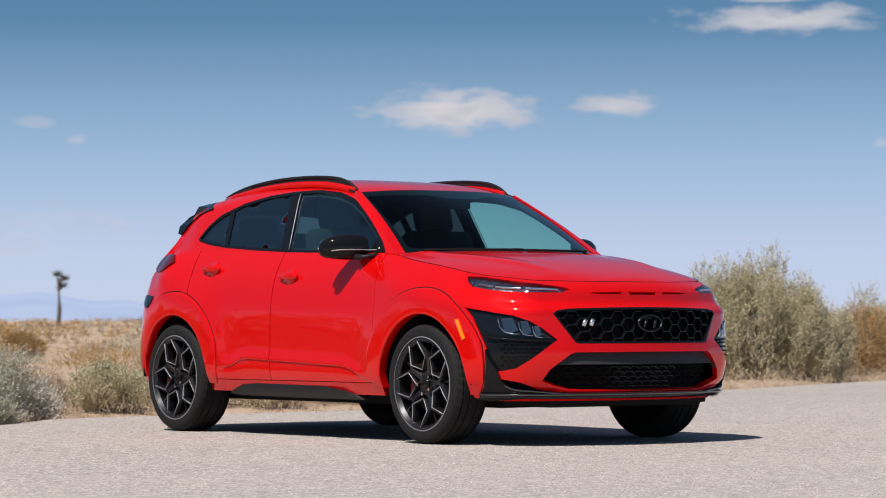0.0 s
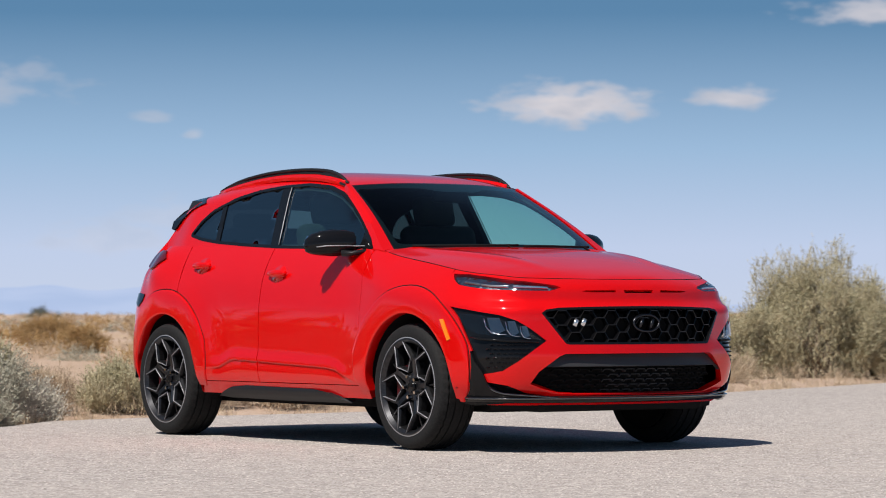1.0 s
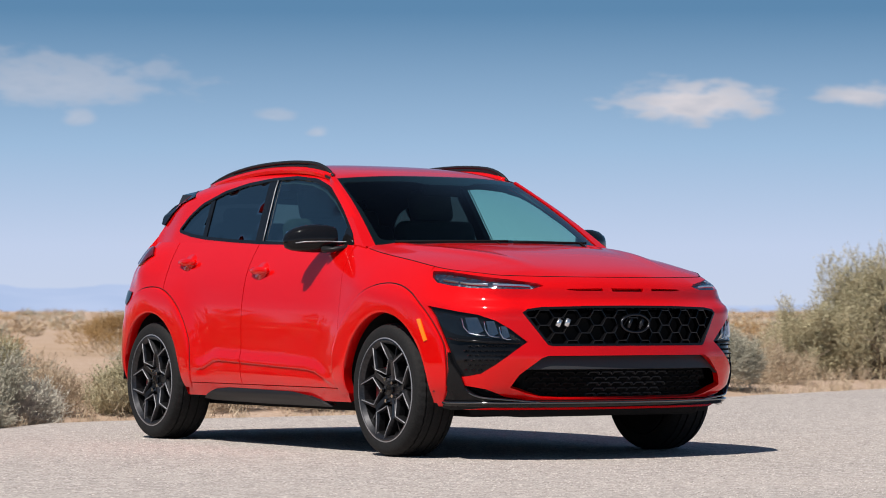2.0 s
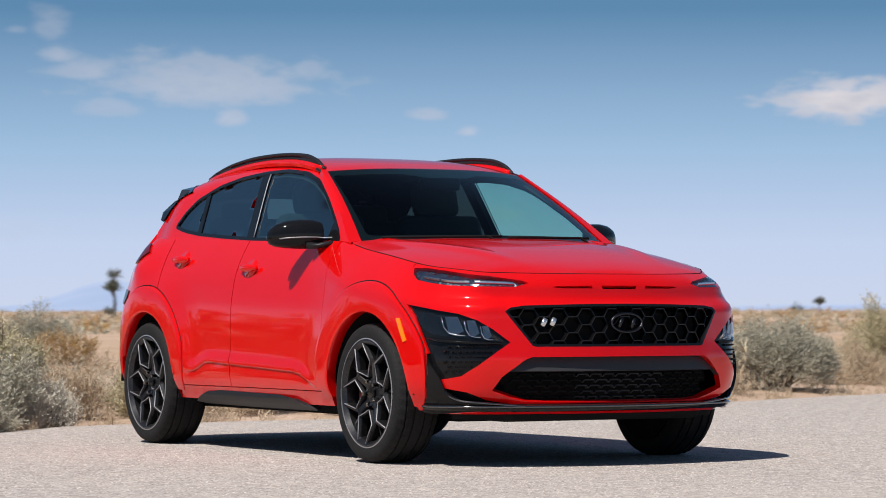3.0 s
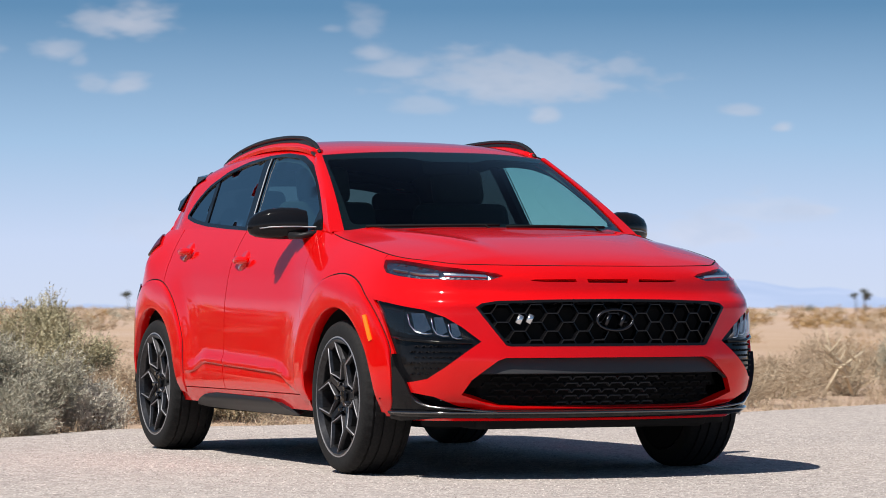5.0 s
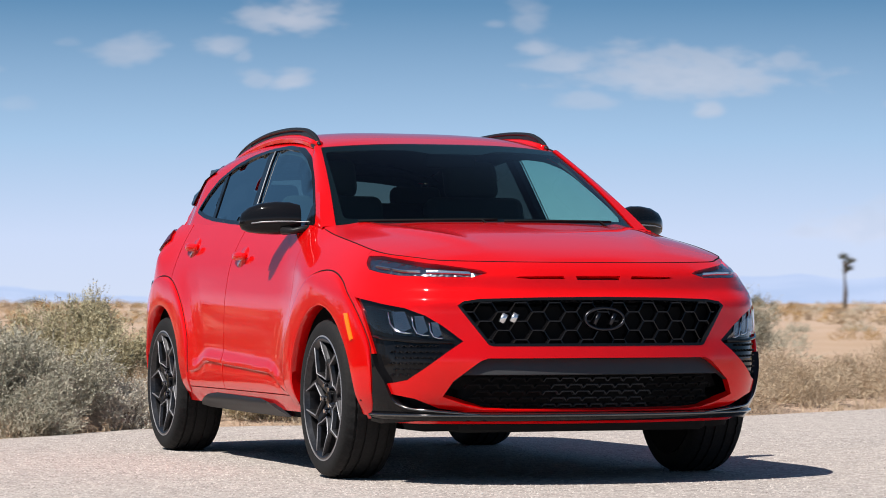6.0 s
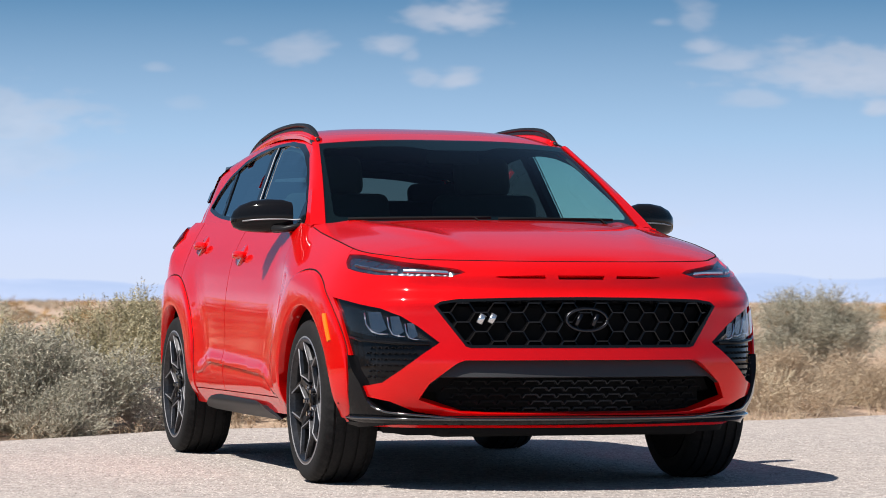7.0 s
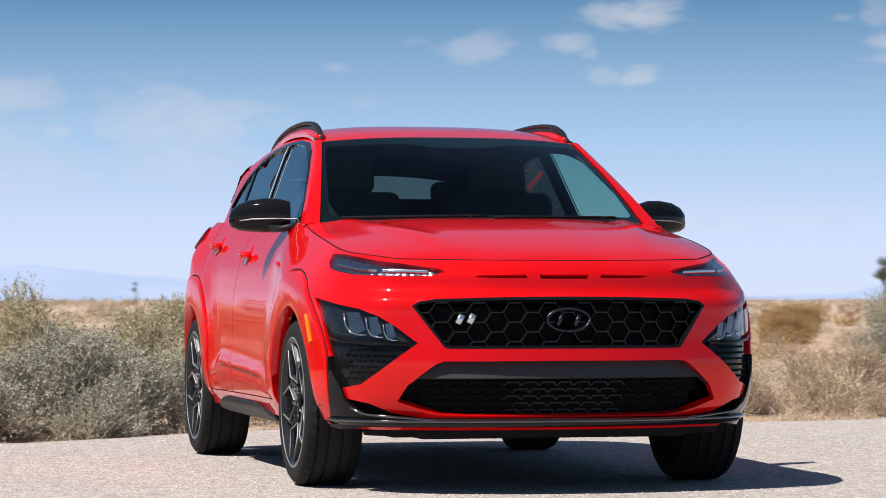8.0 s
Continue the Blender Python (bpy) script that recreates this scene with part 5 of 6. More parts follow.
def chippings():
    """Loose-looking stone chips that stand up out of the binder."""
    rng = np.random.default_rng(31)
    n = 330000
    x, y = rng.uniform(-11.0, 6.0, n), rng.uniform(-7.0, 13.0, n)
    far = np.hypot(x - 12.4, y + 6.0)
    on = (x > np.interp(y, EDGE[:, 1], EDGE[:, 0]) + 0.12) & (rng.uniform(size=n) > (far - 15.0) / 10.0)
    x, y = x[on], y[on]
    n = len(x)
    r, h, a = rng.uniform(0.0030, 0.0070, n), rng.uniform(0.0012, 0.0036, n), rng.uniform(0, 6.28, n)
    co = np.zeros((n, 5, 3))
    for k in range(4):
        rk = r * rng.uniform(0.75, 1.25, n)
        co[:, k, 0], co[:, k, 1], co[:, k, 2] = x + rk * np.cos(a + k * 1.571), y + rk * np.sin(a + k * 1.571), -0.0005
    co[:, 4, 0], co[:, 4, 1], co[:, 4, 2] = x + r * rng.uniform(-0.4, 0.4, n), y + r * rng.uniform(-0.4, 0.4, n), h
    tri = np.array([[0, 1, 4], [1, 2, 4], [2, 3, 4], [3, 0, 4]])
    idx = (np.arange(n)[:, None, None] * 5 + tri[None]).astype(np.int32).reshape(-1)
    me = bpy.data.meshes.new("road_chippings")
    me.vertices.add(5 * n)
    me.vertices.foreach_set("co", co.reshape(-1))
    me.loops.add(len(idx))
    me.loops.foreach_set("vertex_index", idx)
    me.polygons.add(len(idx) // 3)
    me.polygons.foreach_set("loop_start", np.arange(0, len(idx), 3, dtype=np.int32))
    me.update(calc_edges=True)
    m = material("stone_chips", rough=0.9, Specular_IOR_Level=0.2)
    tree, bsdf = shader(m)
    rnd = tree.nodes.new("ShaderNodeNewGeometry").outputs["Random Per Island"]
    tree.links.new(ramp(tree, rnd, [(0.0, (0.20, 0.175, 0.16)), (0.35, A_MID), (1.0, A_PALE)]), bsdf.inputs["Base Color"])
    me.materials.append(m)
    tagged(new("road_chippings", me), "pale grey and tan stone chips in asphalt", "chippings", kind="stuff")


chippings()


# ---- scrub ----
def foliage(name, a, b, dry):
    m = material(name, rough=0.85, Specular_IOR_Level=0.15)
    tree, bsdf = shader(m)
    rnd = tree.nodes.new("ShaderNodeNewGeometry").outputs["Random Per Island"]
    col = ramp(tree, rnd, [(0.0, a), (0.55, b), (0.85, b), (1.0, dry)])
    at = tree.nodes.new("ShaderNodeTexCoord").outputs["Object"]
    big = node(tree, "ShaderNodeTexNoise", Vector=at, Scale=4.0, Detail=2.0)
    col = mix(tree, ramp(tree, big.outputs[0], [(0.45, (0, 0, 0)), (0.7, (0.55, 0.55, 0.55))]), col, dry)
    tree.links.new(col, bsdf.inputs["Base Color"])
    bsdf.inputs["Transmission Weight"].default_value = 0.0
    return m


SAGE = foliage("grey_green_leaves", (0.23, 0.225, 0.175), (0.42, 0.40, 0.32), (0.54, 0.485, 0.385))
OLIVE = foliage("olive_leaves", (0.27, 0.24, 0.145), (0.48, 0.435, 0.285), (0.60, 0.51, 0.35))
SILVERY = foliage("silvery_leaves", (0.46, 0.44, 0.37), (0.62, 0.58, 0.50), (0.68, 0.61, 0.51))
TAN = foliage("dry_tan_twigs", (0.33, 0.245, 0.165), (0.48, 0.37, 0.26), (0.57, 0.47, 0.35))
RUST = foliage("rusty_brown_twigs", (0.30, 0.18, 0.08), (0.42, 0.27, 0.12), (0.46, 0.33, 0.18))
BARK = speckle(material("dry_bark", rough=0.95), (0.16, 0.12, 0.085), (0.30, 0.24, 0.18), 30, bump=0.6, depth=0.01)
DEAD = speckle(material("bleached_wood", rough=0.9), (0.50, 0.40, 0.27), (0.66, 0.55, 0.40), 30, bump=0.4, depth=0.006)


def sprigs(rng, n, size, leaf, leaves, upness, lump=0.22, fill=0.42, gap=0.25, thin=0.10, clumps=0, tall=1.0, skirt=0.0):
    """Slim blades of many leafy sprigs inside a lumpy dome of half sizes (rx, ry) and height h."""
    rx, ry, h = size
    u = rng.normal(size=(n, 3))
    u /= np.linalg.norm(u, axis=1)[:, None]
    u[:, 2] = np.abs(u[:, 2]) * 1.05 - 0.05
    ph = rng.uniform(0, 6.28, 8)
    az = np.arctan2(u[:, 1], u[:, 0])
    edge = (0.9 if clumps else 1.0) + lump * (0.4 if clumps else 1.0) * (np.sin(3 * az + ph[0]) * 0.5 + np.sin(5 * az + ph[1] + 3 * u[:, 2]) * 0.4 + np.sin(9 * az + 5 * u[:, 2] + ph[2]) * 0.35)
    keep = np.sin(7 * az + ph[3]) * np.sin(9 * u[:, 2] + ph[4]) > -1 + gap * rng.uniform(0, 1.2, n)
    r = (fill + (1 - fill) * rng.uniform(0, 1, n) ** 0.55) * edge
    base = u * r[:, None] * np.array([rx, ry, h])
    base[:, 2] = np.maximum(base[:, 2], 0.02)
    if clumps:
        # most sprigs gather in separate tufts with dark gaps between them
        c = rng.normal(size=(clumps, 3))
        c /= np.linalg.norm(c, axis=1)[:, None]
        c[:, 2] = np.abs(c[:, 2]) * 0.85 + 0.12
        grow = rng.uniform(0.5, 0.92, clumps) * (1 + lump * rng.normal(size=clumps) * 0.4)
        own = rng.integers(0, clumps, n)
        spread = 1.25 / math.sqrt(clumps) * rng.uniform(0.75, 1.25, clumps)
        off = rng.normal(size=(n, 3))
        off *= (rng.uniform(size=n) ** 0.4 / np.linalg.norm(off, axis=1) * spread[own])[:, None] * np.array([1, 1, tall])
        tuft = (c * grow[:, None])[own] + off
        pick = (rng.uniform(size=n) < 0.86)[:, None]
        base = np.where(pick, tuft * np.array([rx, ry, h]), base)
        base[:, 2] = np.maximum(base[:, 2], 0.02)
        v = off / np.linalg.norm(off, axis=1)[:, None] + c[own]
        u = np.where(pick, v / np.linalg.norm(v, axis=1)[:, None], u)
    if skirt:
        # the crown hangs over a bare, narrower foot
        f = np.clip(base[:, 2] / (skirt * h), 0, 1)
        base[:, :2] *= (0.80 + 0.20 * f)[:, None]
        keep &= rng.uniform(size=n) < 0.25 + 0.75 * f
    base, u = base[keep], u[keep]
    n = len(base)
    way = u * np.array([1, 1, 0.7]) * (1 - upness) + np.array([0, 0, 1]) * (upness + 0.25) + rng.normal(size=(n, 3)) * 0.42
    way /= np.linalg.norm(way, axis=1)[:, None]
    long = rng.uniform(0.6, 1.35, n) * leaf * leaves * 0.34
    k = np.linspace(0, 1, leaves)
    # leaf roots along each sprig, bent a little
    bend = rng.normal(size=(n, 1, 3)) * 0.16
    roots = base[:, None, :] + (way[:, None, :] + bend * k[None, :, None]) * (long[:, None, None] * k[None, :, None])
    roots = roots.reshape(-1, 3)
    m = len(roots)
    w = np.repeat(way, leaves, 0)
    d = w * 0.75 + rng.normal(size=(m, 3)) * 0.55
    d /= np.linalg.norm(d, axis=1)[:, None]
    s = np.cross(d, rng.normal(size=(m, 3)))
    s /= np.linalg.norm(s, axis=1)[:, None] + 1e-9
    ll = leaf * rng.uniform(0.6, 1.4, (m, 1))
    blade = np.stack([roots + s * ll * thin, roots + d * ll, roots - s * ll * thin], 1)
    # the twig of each sprig as one slim blade
    s2 = np.cross(way, rng.normal(size=(n, 3)))
    s2 /= np.linalg.norm(s2, axis=1)[:, None] + 1e-9
    tip = base + way * long[:, None]
    low = base - way * long[:, None] * 0.5
    twig = np.stack([low + s2 * leaf * 0.07, tip, low - s2 * leaf * 0.07], 1)
    return np.concatenate([blade, twig]).reshape(-1, 3, 3)


def blades_mesh(name, blades):
    me = bpy.data.meshes.new(name)
    n = len(blades)
    me.vertices.add(3 * n)
    me.vertices.foreach_set("co", blades.reshape(-1))
    me.loops.add(3 * n)
    me.loops.foreach_set("vertex_index", np.arange(3 * n, dtype=np.int32))
    me.polygons.add(n)
    me.polygons.foreach_set("loop_start", np.arange(0, 3 * n, 3, dtype=np.int32))
    me.update(calc_edges=True)
    return me


def bush(name, x, y, size, leaf_mat, seed, n, leaf=0.03, leaves=9, upness=0.3, lump=0.22, label="", group="", fill=0.42, stem_mat=None, stems=14, gap=0.25, slim=0.1, clumps=0, tall=1.0, skirt=0.0):
    rng = np.random.default_rng(seed)
    thing = new(name)
    thing.location = (x, y, ground_z(x, y) - 0.02)
    me = blades_mesh("leaves", sprigs(rng, n, size, leaf, leaves, upness, lump, fill, gap, slim, clumps, tall, skirt))
    me.materials.append(leaf_mat)
    crown = new("leaves", me)
    crown.parent = thing
    bm = bmesh.new()
    for k in range(stems):
        a = rng.uniform(0, 6.28)
        e = rng.uniform(0.35, 1.3)
        reach = rng.uniform(0.55, 0.95)
        tip = Vector((math.cos(a) * math.cos(e) * size[0], math.sin(a) * math.cos(e) * size[1], math.sin(e) * size[2])) * reach
        mid1 = tip * 0.45 + Vector((rng.normal(), rng.normal(), rng.normal() * 0.5)) * 0.06 * size[2]
        root = Vector((rng.normal() * 0.05, rng.normal() * 0.05, -0.03))
        r0 = 0.011 * size[2] + 0.004
        tube([root, mid1, tip], [r0, r0 * 0.65, r0 * 0.2], 5, bm=bm)
        for j in range(2):
            t2 = mid1.lerp(tip, rng.uniform(0.1, 0.6))
            off = Vector((rng.normal(), rng.normal(), abs(rng.normal()))) * 0.16 * size[2]
            tube([t2, t2 + off * 0.6, t2 + off + Vector((0, 0, 0.03))], [r0 * 0.5, r0 * 0.35, r0 * 0.12], 4, bm=bm)
    part("stem", bm, stem_mat or BARK, thing)
    return tagged(thing, label, "bush", group)


G1 = "bushes along the road edge"
BUSHES = [
    ("sagebrush", -5.35, -1.13, (0.66, 0.68, 0.63), SAGE, 1, 1500, 0.030, 0.28, "large grey-green sagebrush at the road edge"),
    ("low_sagebrush", -4.72, -1.72, (0.36, 0.38, 0.34), SAGE, 41, 420, 0.028, 0.3, "low grey-green sagebrush at the asphalt edge"),
    ("low_sagebrush", -4.70, -1.12, (0.27, 0.30, 0.27), SAGE, 42, 330, 0.026, 0.3, "low grey-green sagebrush at the asphalt edge"),
    ("sagebrush", -4.9, -3.2, (0.8, 0.75, 0.66), SAGE, 2, 1100, 0.032, 0.28, "wide grey-green sagebrush beside the road"),
    ("olive_bush", -7.05, -0.28, (0.60, 0.62, 0.76), OLIVE, 3, 1500, 0.030, 0.42, "tall olive-green desert bush"),
    ("olive_bush", -7.6, -1.2, (0.68, 0.72, 0.75), OLIVE, 4, 1400, 0.032, 0.40, "dense olive-green desert bush"),
    ("silver_bush", -5.28, -0.42, (0.19, 0.21, 0.31), SILVERY, 5, 420, 0.026, 0.45, "small silvery dry bush at the road edge"),
    ("dry_bush", -6.30, 0.12, (0.42, 0.45, 0.36), TAN, 6, 520, 0.028, 0.55, "low straw-coloured dry bush on sand"),
    ("dry_bush", -6.25, 0.80, (0.40, 0.42, 0.38), OLIVE, 7, 520, 0.028, 0.55, "low yellow-green dry bush"),
    ("dry_bush", -6.5, 1.5, (0.42, 0.42, 0.52), TAN, 8, 560, 0.028, 0.6, "tall straw-coloured dry bush"),
    ("dry_bush", -6.5, 2.27, (0.5, 0.5, 0.36), TAN, 9, 480, 0.030, 0.55, "straw-coloured dry bush on sand"),
    ("dry_bush", -6.75, 3.15, (0.48, 0.5, 0.36), TAN, 10, 520, 0.028, 0.5, "straw-coloured dry bush on sand"),
    ("dry_bush", -6.95, 4.10, (0.55, 0.6, 0.44), TAN, 11, 640, 0.027, 0.5, "dense straw-coloured dry bush on sand"),
    ("dry_bush", -7.55, 5.05, (0.5, 0.5, 0.36), TAN, 12, 520, 0.028, 0.5, "straw-coloured dry bush on sand"),
    ("dry_bush", -8.25, 5.95, (0.5, 0.5, 0.32), TAN, 13, 500, 0.028, 0.5, "low straw-coloured dry bush on sand"),
    ("dry_bush", -8.9, 7.0, (0.5, 0.5, 0.50), TAN, 14, 420, 0.028, 0.5, "thin straw-coloured dry bush with bare branches"),
    ("round_sagebrush", -9.4, 8.25, (0.60, 0.60, 0.72), SAGE, 15, 1300, 0.028, 0.3, "round grey-green sagebrush beside the road"),
    ("dry_bush", -10.4, 9.8, (0.5, 0.5, 0.45), TAN, 16, 420, 0.03, 0.5, "low straw-coloured dry bush on sand"),
    ("tall_bush", -11.85, 12.60, (0.92, 0.92, 1.40), OLIVE, 17, 2700, 0.036, 0.72, "tall feathery olive-green bush beside the road"),
    ("tall_bush", -11.55, 13.20, (0.62, 0.60, 1.02), OLIVE, 18, 1600, 0.036, 0.65, "feathery olive-green bush beside the road"),
    ("tall_bush", -12.2, 11.7, (0.6, 0.6, 0.80), OLIVE, 19, 900, 0.034, 0.6, "feathery grey-green bush beside the road"),
    ("dry_bush", -13.15, 15.6, (0.8, 0.8, 0.9), RUST, 20, 800, 0.036, 0.5, "wide brown dry bush beside the road"),
    ("dry_bush", -15.2, 17.8, (0.9, 0.9, 0.95), OLIVE, 21, 800, 0.04, 0.5, "wide olive desert bush"),
    ("round_sagebrush", -15.2, 8.1, (0.62, 0.70, 0.80), SAGE, 22, 900, 0.034, 0.35, "round grey-green sagebrush on the sand"),
    ("brown_bush", -25.2, 10.4, (0.40, 0.40, 0.38), RUST, 23, 520, 0.034, 0.3, "round brown desert bush on pale sand"),
    ("brown_bush", -18.94, 5.19, (0.42, 0.42, 0.42), RUST, 24, 420, 0.032, 0.35, "round brown desert bush on pale sand"),
    ("round_sagebrush", -19.76, 5.27, (0.5, 0.5, 0.62), SAGE, 25, 500, 0.034, 0.4, "grey-green desert bush on pale sand"),
    ("brown_bush", -30.4, 12.4, (0.55, 0.55, 0.5), RUST, 27, 420, 0.034, 0.3, "round brown desert bush on sand"),
]
for name, x, y, size, mat, seed, n, leaf, upness, label in BUSHES:
    thin = mat is TAN
    bush(name, x, y, size, mat, seed, int(n * (4.6 if thin else 6.2)), leaf * (0.75 if thin else 0.60), 11 if thin else 15, upness, 0.2, label, G1, 0.2 if thin else 0.4, DEAD if thin else BARK, 34 if thin else 30, 0.3 if thin else 0.12,
         0.085 if thin else 0.15, 48 if name == "tall_bush" else 40 if not thin else 24, 1.35 if name == "tall_bush" else 1.0, 0.0 if thin else 0.34)

# bleached branches that lean out of the dry bush
for k, (x, y, a, long) in enumerate(((-8.6, 6.9, 2.2, 0.55), (-8.4, 6.5, 0.9, 0.5), (-8.7, 7.3, 1.4, 0.45), (-8.3, 6.2, 2.6, 0.4))):
    rng = random.Random(k)
    bm = bmesh.new()
    root = Vector((0, 0, 0))
    side = Vector((0.2, math.cos(a), math.sin(a)))
    mid = side * long * 0.5 + Vector((0, rng.uniform(-0.05, 0.05), 0.03))
    tip = side * long + Vector((0, 0, -0.03))
    tube([root, mid, tip], [0.016, 0.012, 0.006], 6, bm=bm)
    for j in range(5):
        t = rng.uniform(0.3, 0.9)
        p = root.lerp(tip, t)
        d = Vector((rng.uniform(-0.3, 0.3), rng.uniform(-1, 1), rng.uniform(0.0, 0.9))).normalized() * rng.uniform(0.12, 0.26)
        tube([p, p + d * 0.6, p + d + Vector((0, 0, 0.02))], [0.008, 0.006, 0.002], 5, bm=bm)
    ob = part("dead_branch", bm, DEAD)
    ob.location = (x, y, ground_z(x, y))
    tagged(ob, "bleached dead branch leaning out of a dry bush", "branch", "dead branches")


def far_scrub():
    """Low scrub out to the horizon, too many to count."""
    rng = np.random.default_rng(77)
    for name, mat, count, seed, label in (("dry_scrub", TAN, 1500, 5, "straw-coloured desert scrub reaching the horizon"),
                                          ("brown_scrub", RUST, 1100, 6, "brown desert scrub reaching the horizon"),
                                          ("green_scrub", SAGE, 560, 7, "grey-green desert scrub reaching the horizon")):
        rng = np.random.default_rng(seed)
        out = []
        for k in range(count):
            d = 14 + 520 * rng.uniform() ** 2.3
            a = radians(rng.uniform(128, 186))
            x, y = 12.4 + d * 1.0 * math.cos(a), -6 + d * math.sin(a)
            if edge_x(y) - x < 3.5 or (d < 72 and rng.uniform() < 0.72):
                continue
            near = d < 60
            s = rng.uniform(0.22, 0.50) * (1 + 0.4 * smoothstep(60, 300, d))
            q = sprigs(rng, 150 if near else 26, (s, s, s * rng.uniform(0.5, 0.85)), 0.030 if near else 0.10, 11 if near else 6, 0.2, 0.2, 0.3, 0.2, 0.12 if near else 0.2)
            q += np.array([x, y, ground_z(x, y) - 0.03])
            out.append(q)
        # the plain goes on beside the road, where the doors mirror it
        for k in range(count // 2):
            d = 12 + 110 * rng.uniform() ** 1.3
            a = radians(rng.uniform(184, 250))
            x, y = 2 + d * math.cos(a), -1 + d * math.sin(a)
            if edge_x(y) - x < 2.0 or math.degrees(math.atan2(y + 3.1, x - 11.8)) % 360 < 183:
                continue
            s = rng.uniform(0.5, 1.1)
            q = sprigs(rng, 18, (s, s, s * rng.uniform(0.8, 1.3)), 0.26, 5, 0.3, 0.2, 0.3, 0.2, 0.22)
            out.append(q + np.array([x, y, ground_z(x, y) - 0.03]))
        me = blades_mesh(name, np.concatenate(out))
        me.materials.append(mat)
        tagged(new(name, me), label, "scrub", kind="stuff")
    # dry grass between the bushes near the road
    rng = np.random.default_rng(31)
    out = []
    for k in range(900):
        y = rng.uniform(-4, 18)
        x = edge_x(y) - 0.05 - 6.5 * rng.uniform() ** 2
        s = rng.uniform(0.04, 0.09) * (1 + 0.9 * min(1, (edge_x(y) - x) / 2))
        q = sprigs(rng, 12, (s, s, s * 1.3), 0.05, 4, 0.8, 0.2, 0.2, 0.2, 0.03)
        q += np.array([x, y, ground_z(x, y) - 0.02])
        out.append(q)
    me = blades_mesh("dry_grass", np.concatenate(out))
    me.materials.append(TAN)
    tagged(new("dry_grass", me), "short dry grass tufts along the asphalt edge", "grass", kind="stuff")


far_scrub()


# ---- distance ----
def yucca(x, y, h, crown, seed, arms=3):
    """A branching yucca tree of height h."""
    rng = random.Random(seed)
    nr = np.random.default_rng(seed)
    thing = new("yucca_tree")
    thing.location = (x, y, -0.3)
    bm = bmesh.new()
    r = 0.026 * h + 0.03
    tube([(0, 0, 0), (0.08, 0.05, h * 0.4), (0.0, 0.0, h * 0.78)], [r, r * 0.8, r * 0.6], 7, bm=bm)
    tips = [Vector((0, 0, h * 0.80))]
    for k in range(arms):
        a = rng.uniform(0, 6.28)
        p = Vector((0, 0, h * rng.uniform(0.5, 0.74)))
        q = p + Vector((math.cos(a), math.sin(a), 0.7)) * h * rng.uniform(0.08, 0.15) * crown
        tube([p, p.lerp(q, 0.6) + Vector((0, 0, 0.05)), q], [r * 0.6, r * 0.5, r * 0.4], 6, bm=bm)
        tips.append(q)
    part("trunk", bm, TRUNK, thing)
    qs = []
    for t in tips:
        s = h * 0.09 * crown
        q = sprigs(nr, 90, (s, s, s), s * 0.45, 4, 0.1, 0.1, 0.1, 0.1, 0.12)
        qs.append(q + np.array(t))
    me = blades_mesh("crown", np.concatenate(qs))
    me.materials.append(YUCCA)
    c = new("crown", me)
    c.parent = thing
    tagged(thing, "distant yucca tree with a spiky dark green crown", "tree", "distant yucca trees")


def shrub_tree(x, y, h, w, seed):
    rng = np.random.default_rng(seed)
    thing = new("desert_tree")
    thing.location = (x, y, -0.4)
    bm = bmesh.new()
    for k in range(4):
        a = rng.uniform(0, 6.28)
        tube([(0, 0, 0), (math.cos(a) * w * 0.2, math.sin(a) * w * 0.2, h * 0.4), (math.cos(a) * w * 0.5, math.sin(a) * w * 0.5, h * 0.75)], [0.10 * h / 3, 0.07 * h / 3, 0.03 * h / 3], 6, bm=bm)
    part("trunk", bm, BARK, thing)
    q = sprigs(rng, 420, (w, w, h * 0.6), 0.10 * h, 5, 0.3, 0.3, 0.35)
    q[:, :, 2] += h * 0.38
    me = blades_mesh("crown", q)
    me.materials.append(YUCCA)
    c = new("crown", me)
    c.parent = thing
    tagged(thing, "distant dark green desert tree", "tree", "distant desert trees")


YUCCA = foliage("dark_green_spikes", (0.06, 0.07, 0.05), (0.11, 0.12, 0.09), (0.20, 0.17, 0.13))
TRUNK = speckle(material("yucca_bark", rough=0.95), (0.07, 0.055, 0.045), (0.15, 0.12, 0.095), 6, bump=0.6, depth=0.02)
YUCCAS = [
    (-128.2, 69.2, 4.35, 0.58, 1, 2),
    (-196.3, 147, 2.56, 1.1, 3, 3),
    (-220.5, 148.2, 2.04, 1, 4, 2),
    (-245.5, 74.4, 3.08, 0.9, 5, 2),
    (-193, 118.4, 2.67, 0.8, 6, 1),
    (-192.6, 119, 2.99, 0.95, 7, 3),
    (-174, 71.7, 4.35, 1.05, 9, 3),
    (-226.1, 28.7, 3.12, 0.6, 10, 1),
]
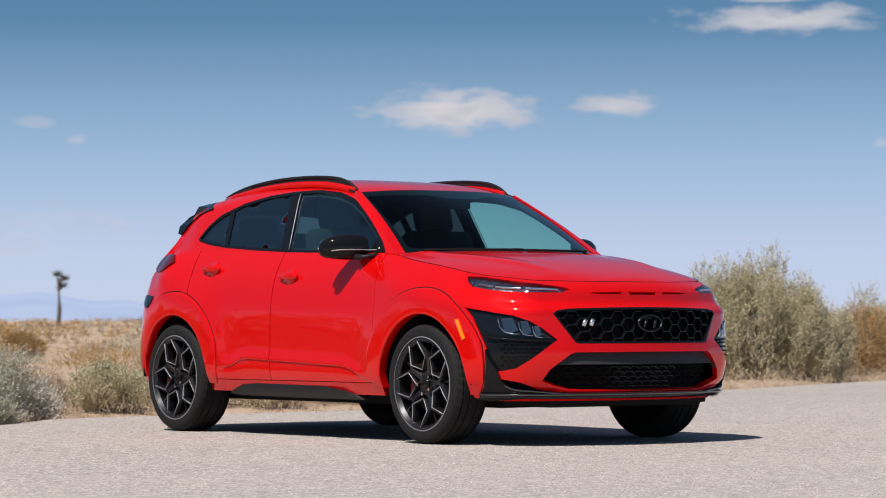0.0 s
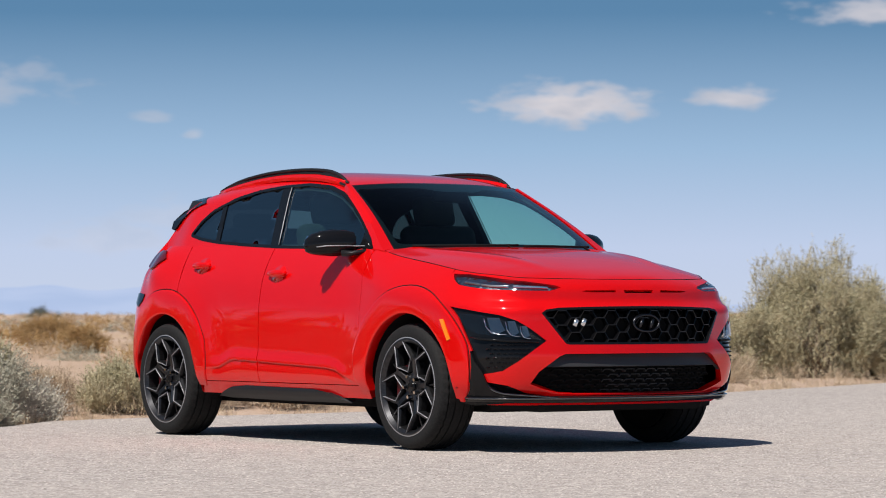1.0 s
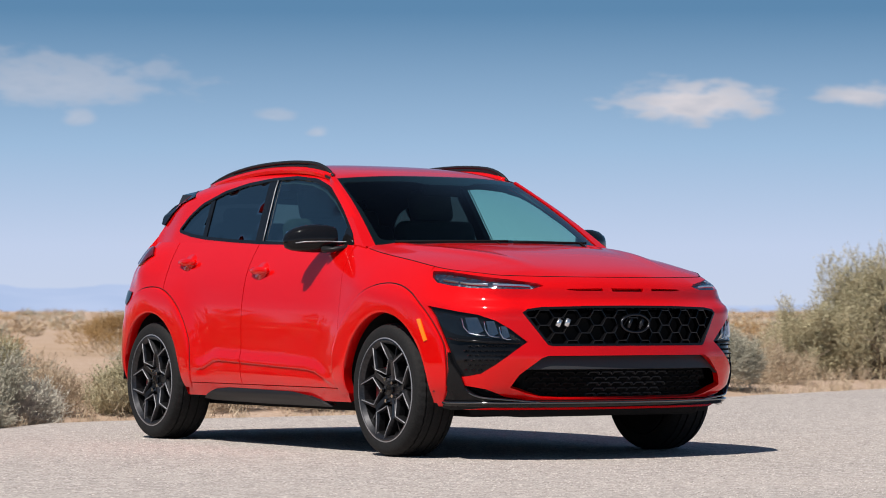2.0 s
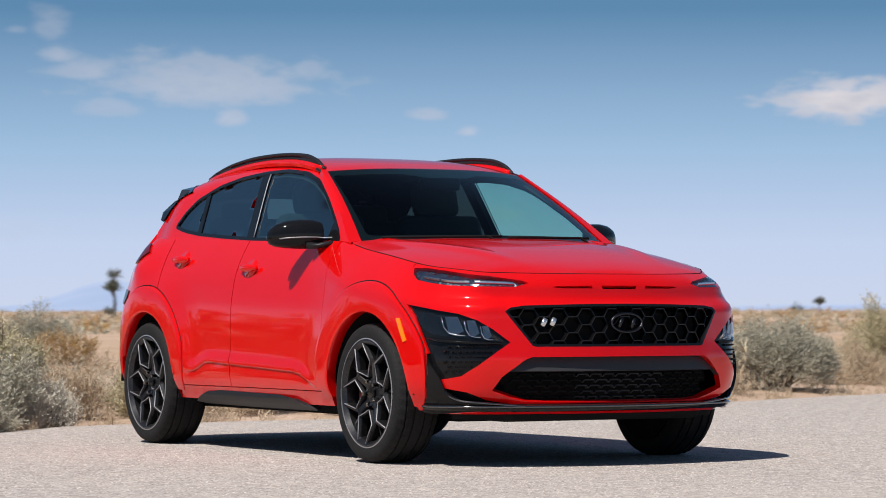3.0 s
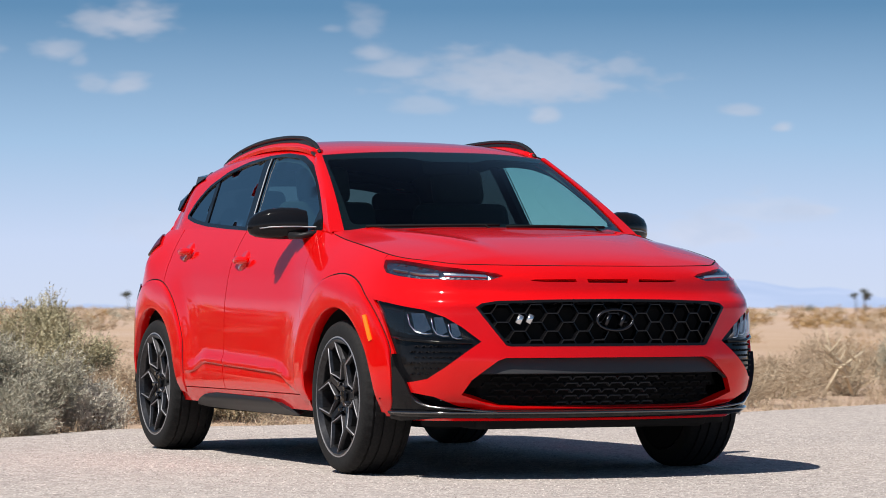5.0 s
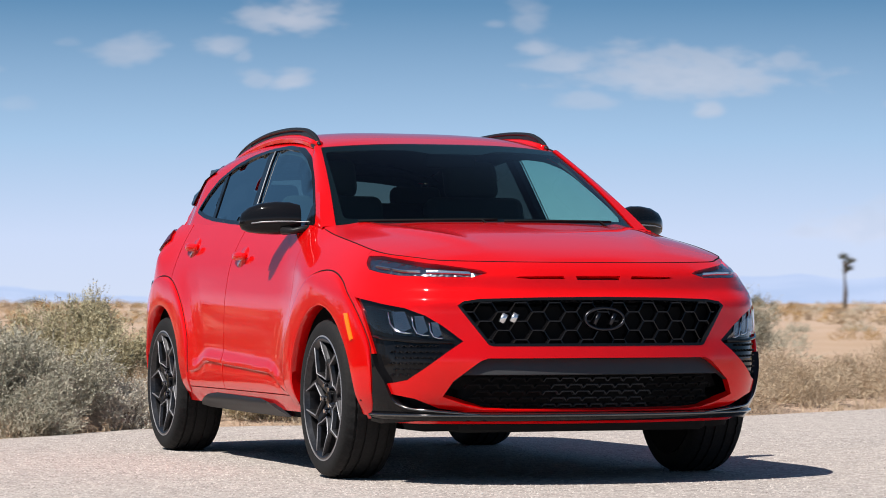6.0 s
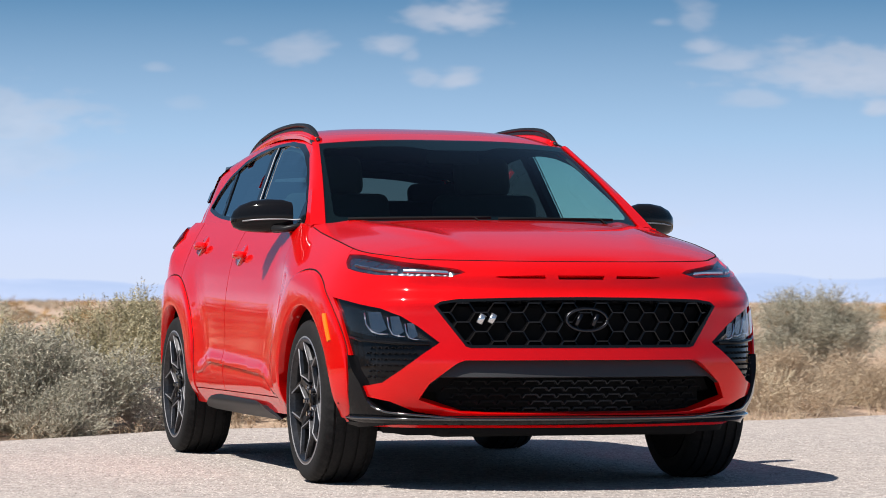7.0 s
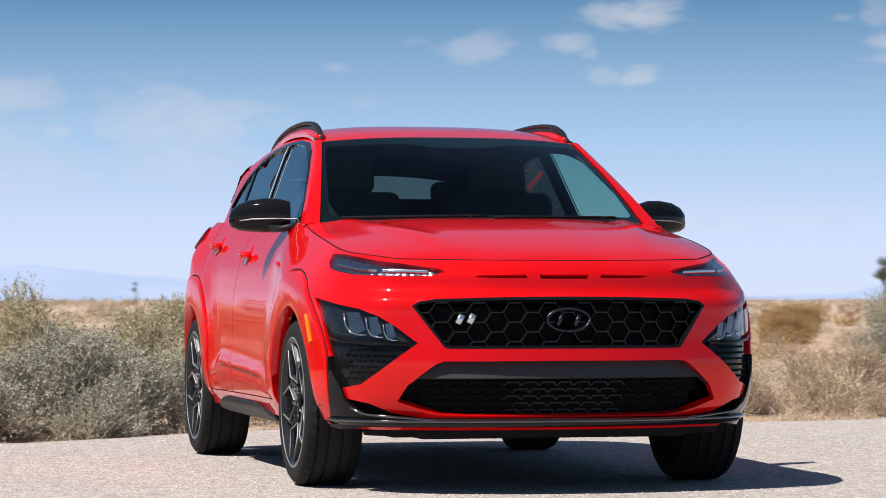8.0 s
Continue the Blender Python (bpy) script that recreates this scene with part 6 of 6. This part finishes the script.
TREES = [
    (-254.5, 126, 1.95, 0.91),
    (-253.7, 127.5, 1.39, 0.51),
    (-214.1, 157.5, 1.71, 0.85),
    (-263.4, 84, 2.46, 0.88),
    (-241.6, 153.9, 1.51, 0.4),
    (-240.5, 155.6, 1.90, 0.91),
    (-239.8, 118.5, 1.82, 1.17),
    (-256.6, 106.3, 1.62, 0.66),
    (-254.1, 112.2, 1.30, 0.99),
    (-243.7, 143.9, 1.39, 0.57),
    (-300.7, 63.7, 1.85, 1.52),
    (-299.4, 69.5, 1.73, 1.82),
]
for x, y, h, crown, seed, arms in YUCCAS:
    yucca(x, y, h, crown, seed, arms)
for k, (x, y, h, wide) in enumerate(TREES):
    shrub_tree(x, y, h, wide, k)


def mountains():
    m = bpy.data.materials.new("painted_haze_mountain")
    m.use_nodes = True
    tree = m.node_tree
    tree.nodes.clear()
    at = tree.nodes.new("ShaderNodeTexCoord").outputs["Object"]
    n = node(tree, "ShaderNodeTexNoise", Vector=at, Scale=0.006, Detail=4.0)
    col = ramp(tree, n.outputs[0], [(0.35, PAINTED_HAZE_A), (0.65, PAINTED_HAZE_B)])
    # air haze is painted in: the ridge glows pale blue instead of catching sun
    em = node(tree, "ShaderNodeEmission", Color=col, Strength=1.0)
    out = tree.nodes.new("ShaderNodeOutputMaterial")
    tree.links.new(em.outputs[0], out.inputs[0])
    peaks = spline([(120, 0.3), (130, 0.32), (138, 0.22), (143, 0.16), (146, 0.14), (148, 0.2), (149.3, 0.45), (150.2, 0.44), (151.0, 0.60), (152, 0.5), (153, 0.62), (154, 0.56), (155.6, 0.50), (156.7, 0.62), (157.6, 0.52),
                    (158.6, 0.22), (160, 0.14), (163, 0.12), (166, 0.2), (168, 0.35), (170, 0.46), (172, 0.52), (174, 0.70), (176, 0.75), (180, 0.7), (190, 0.5)])
    rows = []
    for az in np.arange(118, 192, 0.12):
        e = peaks(az) + 0.05 * noise.noise(Vector((az * 1.3, 0, 0))) + 0.02 * noise.noise(Vector((az * 5, 0, 3)))
        c, s = math.cos(radians(az)), math.sin(radians(az))
        d0, d1 = 3900, 4300
        h = d1 * math.tan(radians(e))
        rows.append([(12.4 + d0 * c, -6.5 + d0 * s, -5), (12.4 + 4100 * c, -6.5 + 4100 * s, h * 0.6), (12.4 + d1 * c, -6.5 + d1 * s, h)])
    tagged(part("backdrop", loft(rows, ring=False), m), "mountain ridge on the horizon with painted pale blue haze", "mountains", kind="structure")


# ridge colours with the blue of the air already in them
PAINTED_HAZE_A, PAINTED_HAZE_B = (0.40, 0.50, 0.72), (0.46, 0.55, 0.76)
mountains()
